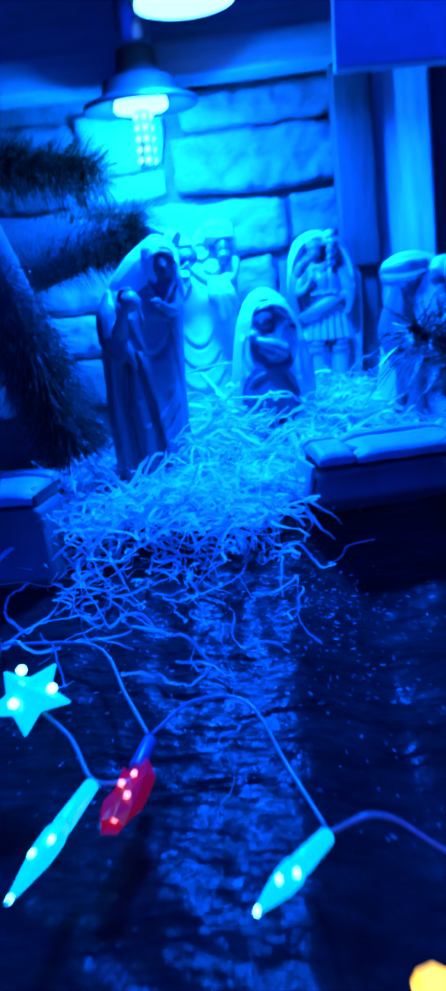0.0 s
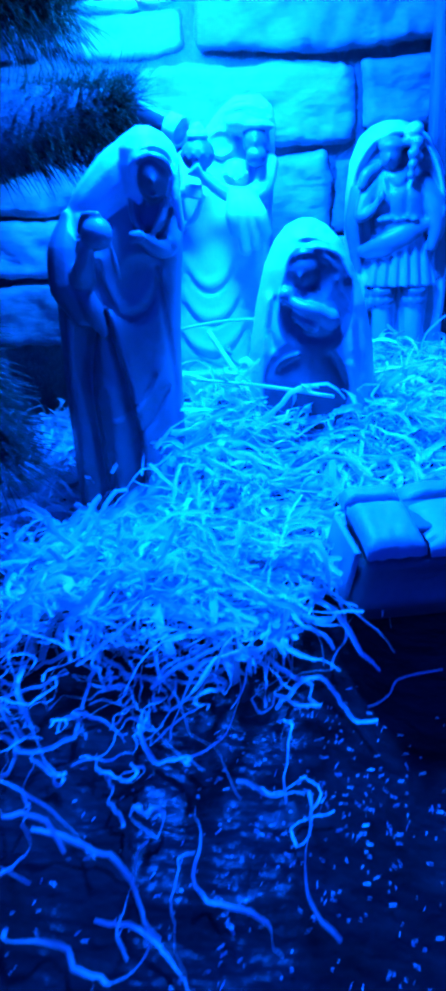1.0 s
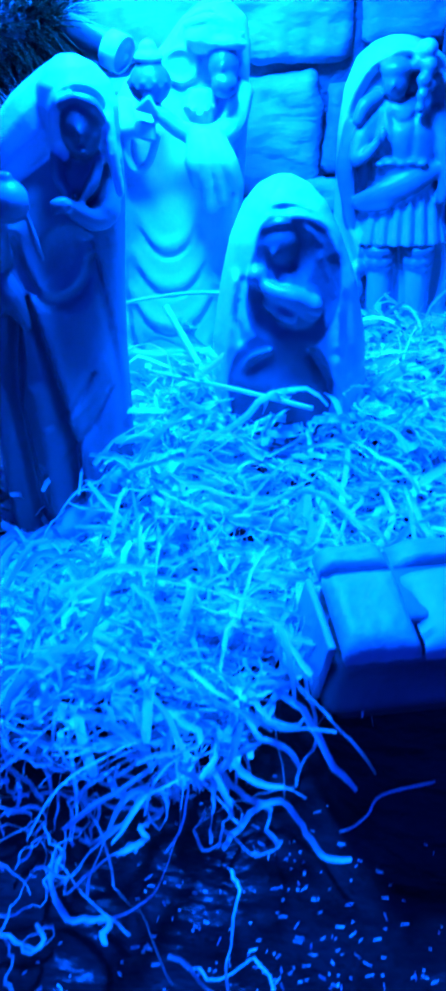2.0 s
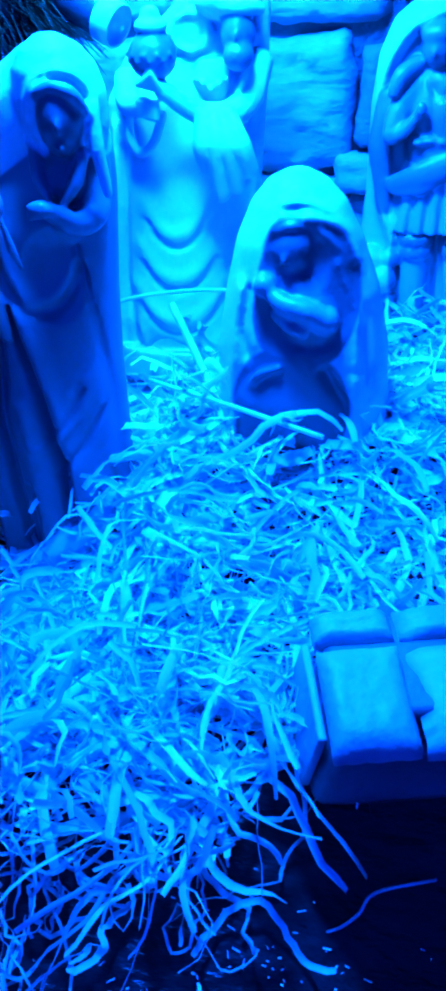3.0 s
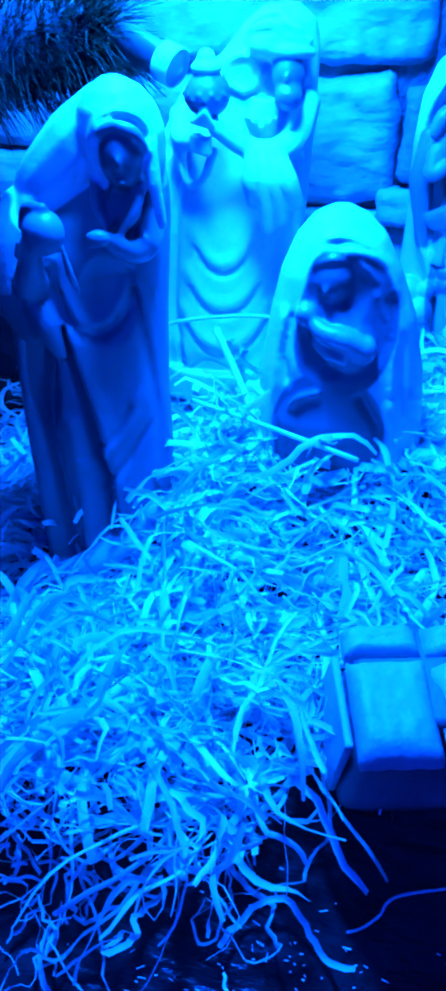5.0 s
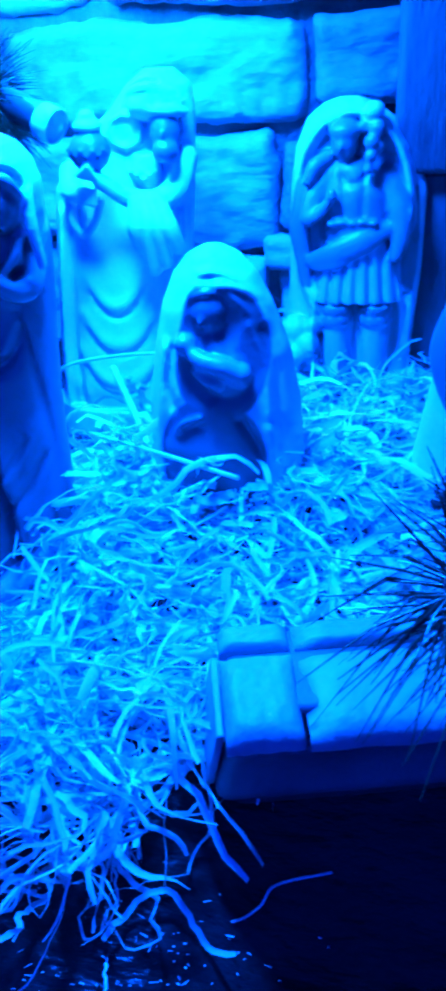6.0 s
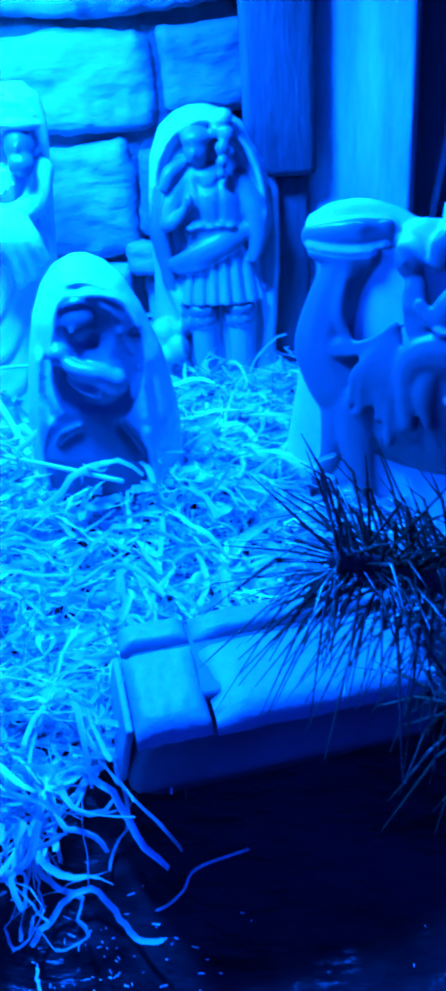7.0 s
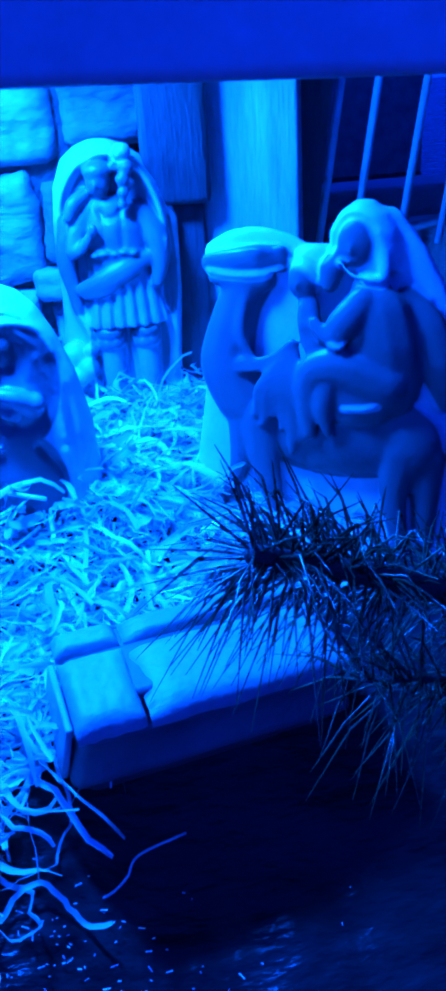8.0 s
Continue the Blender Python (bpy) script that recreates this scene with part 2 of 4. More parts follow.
def ground_sheet():
    bm = bmesh.new()
    xs = np.concatenate([np.linspace(-3, -0.32, 6), np.linspace(-0.3, 0.42, 110), np.linspace(0.45, 3, 6)])
    ys = np.concatenate([np.linspace(-3, -0.05, 6), np.linspace(0, 1.06, 150), np.linspace(1.1, 4, 6)])
    grid = []
    for y in ys:
        row = []
        for x in xs:
            v = Vector((x * 22, y * 22, 0))
            crumple = 0.006 * (abs(noise.noise(v)) - 0.3) + 0.003 * abs(noise.noise(v * 3.1))
            row.append(bm.verts.new((x, y, ground_z(x, y) + (crumple if y < 1.0 else 0))))
        grid.append(row)
    for a, b in zip(grid, grid[1:]):
        for k in range(len(a) - 1):
            bm.faces.new((a[k], a[k + 1], b[k + 1], b[k]))
    return tagged(part("ground", bm, FOIL), "dark glossy crinkled sheet under the straw", "ground", kind="structure")


ground = ground_sheet()
FACE = 1.02
wall_back = tagged(part("wall_north", block(-0.62, 0.252, FACE + 0.012, FACE + 0.12, 0.1, 0.659, 0), MORTAR), "rough stone wall with recessed dark joints", "wall", kind="structure")


def stone_mesh(w, h, seed, depth=0.03):
    """A rough-hewn block, its face uneven and its corners knocked off; origin at the middle of its face."""
    rnd = random.Random(seed)
    bm = bmesh.new()
    nx, nz = max(6, int(w / 0.004)), max(6, int(h / 0.004))
    grid = []
    for j in range(nz + 1):
        row = []
        for i in range(nx + 1):
            u, v = i / nx * 2 - 1, j / nz * 2 - 1
            edge = max(abs(u) ** 26, abs(v) ** 18)
            corner = (abs(u) * abs(v)) ** 9
            p = Vector((u * w * 20 + seed, v * h * 26, seed * 1.7))
            x = u * w / 2 * (1 - 0.05 * corner) + 0.007 * noise.noise(p * 0.5) * abs(u) + 0.002 * noise.noise(p * 3) * abs(u)
            z = v * h / 2 * (1 - 0.07 * corner) + 0.006 * noise.noise(p * 0.5 + Vector((9, 0, 0))) * abs(v) + 0.002 * noise.noise(p * 3 + Vector((4, 0, 0))) * abs(v)
            y = -0.004 * noise.noise(p) - 0.003 * noise.noise(p * 3) - 0.0012 * noise.noise(p * 9) + 0.007 * edge + 0.006 * corner
            row.append(bm.verts.new((x, y, z)))
        grid.append(row)
    for a, b in zip(grid, grid[1:]):
        for k in range(nx):
            bm.faces.new((a[k], a[k + 1], b[k + 1], b[k]))
    rim = [e for e in bm.edges if e.is_boundary]
    new_v = [g for g in bmesh.ops.extrude_edge_only(bm, edges=rim)["geom"] if isinstance(g, bmesh.types.BMVert)]
    for v in new_v:
        v.co.y = depth
    bmesh.ops.recalc_face_normals(bm, faces=bm.faces)
    return bm


# rows of stones: (x0, x1, z0, z1)
STONES = [
    (-0.115, 0.081, 0.339, 0.398), (0.087, 0.150, 0.345, 0.400),
    (-0.044, 0.150, 0.405, 0.470), (-0.150, -0.049, 0.408, 0.436), (-0.150, -0.049, 0.440, 0.500), (-0.03, 0.155, 0.475, 0.512),
    (-0.020, 0.061, 0.258, 0.333), (0.066, 0.10, 0.272, 0.325), (0.055, 0.085, 0.245, 0.268), (0.060, 0.100, 0.205, 0.240), (-0.02, 0.055, 0.19, 0.252),
    (-0.115, -0.026, 0.27, 0.333), (-0.115, -0.026, 0.19, 0.263), (0.09, 0.14, 0.19, 0.262), (0.105, 0.15, 0.268, 0.338),
    (-0.250, -0.121, 0.292, 0.352), (-0.235, -0.121, 0.238, 0.286), (-0.26, -0.121, 0.18, 0.232), (-0.30, -0.12, 0.358, 0.402), (-0.32, -0.155, 0.408, 0.500),
    (-0.46, -0.256, 0.24, 0.352), (-0.43, -0.265, 0.17, 0.234), (-0.5, -0.306, 0.358, 0.45), (-0.5, -0.326, 0.455, 0.51),
]

# unseen roof and side walls, added to hold back the world's light
ENCLOSURE = [("ceiling", (-0.62, 0.62, 0.52, 1.14, 0.66, 0.69), BEAM_WOOD, "unseen wooden underside of the stable roof", "ceiling"),
             ("wall_west", (-0.66, -0.62, 0.52, 1.14, -0.06, 0.69), WOOD, "unseen dark side wall closing off the left", "wall"),
             ("wall_east", (0.62, 0.66, 0.52, 1.14, -0.06, 0.69), WOOD, "unseen dark side wall closing off the right", "wall")]
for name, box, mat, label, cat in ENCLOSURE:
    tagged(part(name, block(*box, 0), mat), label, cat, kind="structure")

# lintel over the stones, wall above it
tagged(part("beam", block(-0.62, 0.62, 0.975, 1.05, 0.522, 0.558, 0.004), BEAM_WOOD), "rough dark wooden beam over the stone wall", "beam", kind="structure")

tagged(part("plank_wall", block(-0.62, 0.62, 1.002, 1.03, 0.5585, 0.659, 0.002), BEAM_WOOD), "wooden planks under the stable roof", "wall", kind="structure")

# post, board and barred opening at the end of the wall
tagged(part("post", block(0.136, 0.181, 0.992, 1.03, 0.308, 0.522, 0.005), WOOD), "dark weathered wooden post on the stones", "post", kind="structure")
tagged(part("wall_stub", block(0.140, 0.176, 1.004, 1.03, 0.16, 0.3075, 0.003), WOOD), "dark wooden wall end below the post", "wall", kind="structure")
tagged(part("board", block(0.179, 0.247, 1.012, 1.026, 0.16, 0.522, 0.002, m=Matrix.Translation((0.182, 1.02, 0)) @ Matrix.Rotation(radians(-24), 4, "Z") @ Matrix.Translation((-0.182, -1.02, 0))), PALE_WOOD), "pale upright board with worn paint", "board", kind="structure")
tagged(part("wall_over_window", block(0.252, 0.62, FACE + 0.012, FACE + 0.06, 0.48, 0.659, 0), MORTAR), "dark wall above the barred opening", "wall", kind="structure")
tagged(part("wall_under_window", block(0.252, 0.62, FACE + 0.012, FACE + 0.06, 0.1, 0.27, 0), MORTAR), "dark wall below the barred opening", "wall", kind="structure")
# added sheet that stands for the darkness beyond the bars
tagged(part("dark_backdrop", block(-0.62, 0.62, 1.9, 1.95, -0.2, 0.9, 0), MORTAR), "added dark sheet far behind the barred opening", "backdrop", kind="structure")

tagged(part("wall_outside", block(0.2, 0.7, 1.14, 1.19, -0.05, 0.283, 0.006), STONE), "low pale wall beyond the barred opening", "wall", kind="structure")

window = holder("window_1", (0.31, 1.02, 0.27), "dark barred opening with thin pale metal rods", "window", kind="structure")
bm = bmesh.new()
rag = smooth_line([(0.243, 0.16), (0.246, 0.25), (0.252, 0.3), (0.258, 0.35), (0.262, 0.38), (0.270, 0.40), (0.272, 0.48), (0.27, 0.522)], 4)
front = [(bm.verts.new((0.2435, 1.01, p[1])), bm.verts.new((p[0] + 0.006, 1.01, p[1])), bm.verts.new((p[0] + 0.006, 1.03, p[1])), bm.verts.new((0.2435, 1.03, p[1]))) for p in rag]
for a, b in zip(front, front[1:]):
    for k in range(4):
        bm.faces.new((a[k], a[(k + 1) % 4], b[(k + 1) % 4], b[k]))
bm.faces.new(front[0][::-1]), bm.faces.new(front[-1])
part("frame", bm, WOOD, window, "ragged dark wooden edge", smooth=False)
for x in (0.276, 0.302, 0.336, 0.366, 0.396):
    bm = bmesh.new()
    tube(bm, [(x - 0.018, 1.02, 0.262), (x + 0.016, 1.02, 0.49)], 0.0029, 10)
    part("bar", bm, BAR_PAINT, window)

# board across the front of the stable
fascia = tagged(part("fascia_board", block(0.099, 0.62, 0.49, 0.506, 0.4108, 0.48, 0.002, m=Matrix.Translation((0.12, 0.5, 0.4095)) @ Matrix.Rotation(radians(2.0), 4, "Y") @ Matrix.Translation((-0.12, -0.5, -0.41))), BAR_PAINT), "smooth grey-painted board across the stable front", "board", kind="structure")


# ---- the statues ----
def standing_woman():
    bm, dk, up = bmesh.new(), bmesh.new(), bmesh.new()
    loft(bm, [(0.098, -0.078, 0.866, 0.040, 0.034), (0.115, -0.079, 0.866, 0.039, 0.033), (0.17, -0.080, 0.866, 0.0395, 0.031), (0.215, -0.080, 0.866, 0.0400, 0.029), (0.25, -0.079, 0.866, 0.0410, 0.027),
              (0.282, -0.075, 0.866, 0.0400, 0.025), (0.296, -0.071, 0.867, 0.0370, 0.022), (0.308, -0.066, 0.868, 0.032, 0.018), (0.318, -0.056, 0.868, 0.021, 0.015), (0.326, -0.050, 0.867, 0.014, 0.012)],
         dents=[(-0.096, 0.222, 0.009, 0.030, 0.006), (-0.060, 0.262, 0.014, 0.022, 0.004)],
         strokes=[([(-0.083, 0.248), (-0.073, 0.205), (-0.067, 0.165), (-0.065, 0.115)], 0.0024, -0.009), ([(-0.077, 0.248), (-0.067, 0.205), (-0.061, 0.165), (-0.059, 0.12)], 0.005, 0.005),
                  ([(-0.090, 0.246), (-0.094, 0.230), (-0.0985, 0.205), (-0.095, 0.172), (-0.091, 0.12)], 0.0032, -0.009), ([(-0.107, 0.25), (-0.109, 0.2), (-0.106, 0.11)], 0.006, 0.006),
                  (arc(-0.088, 0.222, 0.036, 0.042, -20, -75, 8), 0.0018, -0.0035), (arc(-0.088, 0.226, 0.040, 0.048, -15, -75, 8), 0.004, 0.003),
                  ([(-0.047, 0.196), (-0.056, 0.178), (-0.0705, 0.163)], 0.0016, -0.0035), ([(-0.050, 0.275), (-0.046, 0.24), (-0.043, 0.2), (-0.043, 0.12)], 0.0018, -0.004),
                  ([(-0.082, 0.20), (-0.080, 0.16), (-0.078, 0.115)], 0.006, 0.004), ([(-0.086, 0.155), (-0.085, 0.115)], 0.002, -0.003),
                  (arc(-0.066, 0.285, 0.019, 0.040, 190, 330, 9), 0.0022, -0.0035), (arc(-0.066, 0.292, 0.019, 0.040, 195, 325, 9), 0.004, 0.0026)], seg=180, rows=160)
    # veil over the head, sweeping back over the shoulder in one broad band
    loft(up, [(0.312, -0.051, 0.862, 0.0155, 0.014), (0.322, -0.0505, 0.859, 0.018, 0.019), (0.335, -0.051, 0.858, 0.0188, 0.0205), (0.345, -0.052, 0.858, 0.0165, 0.0185), (0.352, -0.053, 0.858, 0.0115, 0.0135), (0.3565, -0.054, 0.858, 0.004, 0.005)],
         dents=[(-0.0455, 0.326, 0.0118, 0.0185, 0.009)], strokes=[(arc(-0.0462, 0.328, 0.0138, 0.0180, 5, 178, 12), 0.0014, 0.0022)], seg=110, rows=70)
    limb(up, [(-0.058, 0.860, 0.338), (-0.072, 0.857, 0.328), (-0.088, 0.855, 0.314), (-0.0985, 0.855, 0.303)], [0.0165, 0.0165, 0.0135, 0.0095], 0.75)
    limb(up, [(-0.094, 0.848, 0.304), (-0.098, 0.846, 0.298)], [0.006, 0.004], 0.7)
    limb(up, [(-0.0345, 0.848, 0.332), (-0.0335, 0.845, 0.316), (-0.0315, 0.846, 0.298)], [0.0028, 0.0032, 0.0024])
    # face, parted hair, neck
    ball(dk, (-0.0468, 0.8435, 0.3275), (0.0098, 0.0100, 0.0142), 24)
    ball(dk, (-0.0450, 0.8335, 0.3262), (0.0014, 0.0022, 0.0036), 10)
    ball(dk, (-0.0452, 0.8345, 0.3182), (0.0026, 0.0016, 0.0010), 10)
    for side in (-1, 1):
        limb(bm, [(-0.0465, 0.8372, 0.3405), (-0.0465 + 0.0068 * side, 0.8385, 0.3375), (-0.0465 + 0.0108 * side, 0.844, 0.329)], [0.0026, 0.0032, 0.0022])
    limb(dk, [(-0.0485, 0.850, 0.316), (-0.052, 0.850, 0.302)], [0.0075, 0.010])
    # crossed collar, clasped hands and the bent arm
    limb(bm, [(-0.0615, 0.848, 0.317), (-0.0595, 0.842, 0.306), (-0.0545, 0.838, 0.298)], [0.0028, 0.003, 0.002])
    limb(bm, [(-0.040, 0.846, 0.314), (-0.0425, 0.841, 0.304), (-0.0475, 0.838, 0.297)], [0.0026, 0.003, 0.002])
    limb(bm, [(-0.0425, 0.862, 0.306), (-0.0405, 0.852, 0.289), (-0.0455, 0.841, 0.287), (-0.0530, 0.834, 0.2935)], [0.0085, 0.0072, 0.0060, 0.0042], 0.8)
    ball(bm, (-0.0555, 0.829, 0.296), (0.0052, 0.0045, 0.0038), 14)
    for k in range(3):
        limb(bm, [(-0.0535, 0.8265, 0.2985 - 0.0022 * k), (-0.0595, 0.8265, 0.2978 - 0.0024 * k)], 0.0013)
    # round oil lamp held out in the other hand
    ball(bm, (-0.0795, 0.826, 0.2985), (0.0095, 0.0088, 0.0102), 24)
    limb(dk, [(-0.090, 0.829, 0.300), (-0.086, 0.826, 0.309), (-0.078, 0.825, 0.3095)], 0.0024)
    limb(bm, [(-0.0945, 0.838, 0.270), (-0.0900, 0.829, 0.279), (-0.086, 0.825, 0.291)], [0.0085, 0.007, 0.0045])
    limb(bm, [(-0.092, 0.823, 0.289), (-0.0895, 0.821, 0.295)], 0.0016)
    limb(bm, [(-0.0715, 0.826, 0.292), (-0.0702, 0.828, 0.280), (-0.069, 0.832, 0.270)], [0.0012, 0.0022, 0.0012])
    # drapery over the shoulder and inside the sleeve, darkened for the shade there
    limb(dk, [(-0.103, 0.850, 0.306), (-0.106, 0.842, 0.288), (-0.105, 0.839, 0.266), (-0.096, 0.837, 0.248)], [0.005, 0.0100, 0.0115, 0.008], 0.8)
    limb(dk, [(-0.096, 0.838, 0.262), (-0.089, 0.836, 0.250), (-0.083, 0.836, 0.236)], [0.007, 0.007, 0.003])
    # thick rolled hem at the foot
    limb(up, [(-0.101, 0.832, 0.106), (-0.082, 0.829, 0.114), (-0.060, 0.836, 0.128), (-0.043, 0.850, 0.142)], [0.005, 0.0065, 0.0075, 0.006])
    loft(bm, [(0.092, -0.078, 0.866, 0.043, 0.038), (0.104, -0.078, 0.866, 0.041, 0.036)], seg=60, rows=5)
    # tone 0.88: the robe's shaded front is part of its dark colour
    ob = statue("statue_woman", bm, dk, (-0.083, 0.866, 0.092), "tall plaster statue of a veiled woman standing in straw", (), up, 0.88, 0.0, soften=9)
    ob.location += Vector((0.003, -0.024, 0))
    return ob


def king():
    bm, dk = bmesh.new(), bmesh.new()
    U = [(arc(-0.026, 0.274 - 0.021 * k, 0.020 + 0.004 * k, 0.034 + 0.003 * k, 215, 330), 0.0012, -0.0022) for k in range(4)]
    U += [(arc(-0.026, 0.281 - 0.021 * k, 0.020 + 0.004 * k, 0.034 + 0.003 * k, 210, 335), 0.004, 0.0016) for k in range(4)]
    loft(bm, [(0.168, -0.031, 0.952, 0.045, 0.034), (0.20, -0.031, 0.952, 0.043, 0.032), (0.26, -0.027, 0.954, 0.043, 0.027), (0.31, -0.023, 0.958, 0.043, 0.020),
              (0.335, -0.016, 0.962, 0.037, 0.014), (0.352, -0.004, 0.962, 0.026, 0.012), (0.366, 0.001, 0.962, 0.019, 0.011), (0.374, 0.002, 0.962, 0.009, 0.007)],
         strokes=U + [([(-0.060, 0.30), (-0.064, 0.22), (-0.064, 0.17)], 0.003, 0.006), ([(-0.054, 0.29), (-0.057, 0.22), (-0.052, 0.18)], 0.002, -0.004), ([(0.012, 0.30), (0.011, 0.22), (0.0, 0.18)], 0.003, -0.005),
                      ([(0.017, 0.34), (0.018, 0.26), (0.01, 0.18)], 0.003, 0.005), (arc(-0.002, 0.345, 0.0185, 0.026, -20, 170, 14), 0.0022, 0.004)])
    # head turned aside, rolled turban with a feather band
    ball(dk, (0.0085, 0.940, 0.3425), (0.0088, 0.0105, 0.0115))
    ball(dk, (0.0092, 0.9290, 0.3420), (0.0012, 0.0016, 0.0028), 10)
    ball(dk, (0.0095, 0.9335, 0.3335), (0.0078, 0.0085, 0.0070), 14)
    limb(bm, [(-0.008, 0.944, 0.3535), (0.002, 0.9355, 0.3548), (0.012, 0.9345, 0.3540), (0.0195, 0.943, 0.3525)], [0.0026, 0.0034, 0.0034, 0.0026])
    limb(bm, [(-0.010, 0.944, 0.3585), (0.002, 0.9355, 0.3605), (0.018, 0.942, 0.3580)], [0.0028, 0.0036, 0.0028])
    ball(bm, (0.002, 0.947, 0.357), (0.0165, 0.015, 0.0095))
    limb(bm, [(-0.011, 0.942, 0.3635), (0.001, 0.9355, 0.3660), (0.014, 0.940, 0.3630)], [0.0026, 0.0034, 0.0026])
    # dish behind the jar
    loft(bm, [(0.3325, -0.0165, 0.947, 0.0005, 0.004), (0.336, -0.0165, 0.947, 0.0095, 0.0045), (0.343, -0.0165, 0.947, 0.0125, 0.005), (0.350, -0.0165, 0.947, 0.0095, 0.0045), (0.3535, -0.0165, 0.947, 0.0005, 0.004)],
         dents=[(-0.0165, 0.343, 0.009, 0.0078, 0.003)], seg=60, rows=40)
    # arms and hands
    limb(bm, [(0.0175, 0.950, 0.328), (0.0135, 0.942, 0.314), (0.004, 0.930, 0.307), (-0.012, 0.922, 0.311), (-0.0245, 0.914, 0.3215)], [0.007, 0.0075, 0.0075, 0.0055, 0.0045])
    for k in range(4):
        limb(bm, [(-0.0255 - 0.0015 * k, 0.910, 0.3235), (-0.0285 - 0.0024 * k, 0.9065 + 0.0008 * k, 0.3300 - 0.0016 * k)], 0.0017)
    limb(bm, [(-0.052, 0.945, 0.322), (-0.048, 0.932, 0.313), (-0.037, 0.922, 0.313)], [0.006, 0.006, 0.0050])
    for k in range(3):
        limb(bm, [(-0.038, 0.917, 0.3165 - 0.003 * k), (-0.029, 0.914, 0.3150 - 0.003 * k)], 0.0021)
    limb(bm, [(-0.0470, 0.934, 0.314), (-0.0480, 0.930, 0.299), (-0.0425, 0.927, 0.2895), (-0.0345, 0.926, 0.295), (-0.0290, 0.926, 0.308)], 0.0026)
    # jar with a beaded band and domed lid
    ball(dk, (-0.0295, 0.918, 0.3365), (0.0118, 0.0118, 0.0112), 28)
    ball(bm, (-0.0295, 0.918, 0.3490), (0.0082, 0.0082, 0.0045), 16)
    ball(bm, (-0.0295, 0.918, 0.3535), (0.0048, 0.0048, 0.0045), 14)
    for k in range(10):
        a = radians(195 + 16.5 * k)
        ball(bm, (-0.0295 + 0.0118 * math.cos(a), 0.918 + 0.0118 * math.sin(a), 0.3375 - 0.0025 * (k % 2)), 0.0013, 8)
    # cloth over the forearm
    for dx, low in ((-0.007, 0.285), (-0.001, 0.272), (0.005, 0.276), (0.011, 0.284)):
        limb(bm, [(-0.002 + dx * 0.7, 0.921, 0.309), (0.001 + dx, 0.915, 0.296), (0.003 + dx * 1.2, 0.918, low)], [0.0046, 0.0062, 0.0048])
    # breast ornament
    loft(bm, [(0.312, -0.004, 0.944, 0.006, 0.006), (0.322, -0.006, 0.943, 0.010, 0.008), (0.331, -0.004, 0.945, 0.008, 0.007)], seg=40, rows=20)
    for k in range(5):
        ball(bm, (-0.013 + 0.004 * k, 0.9348, 0.323 - 0.0022 * (2 - abs(k - 2))), 0.0015, 8)
    loft(bm, [(0.165, -0.03, 0.95, 0.05, 0.04), (0.183, -0.03, 0.95, 0.048, 0.038)], seg=60, rows=5)
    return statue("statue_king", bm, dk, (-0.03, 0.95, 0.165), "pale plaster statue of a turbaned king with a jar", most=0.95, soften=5)


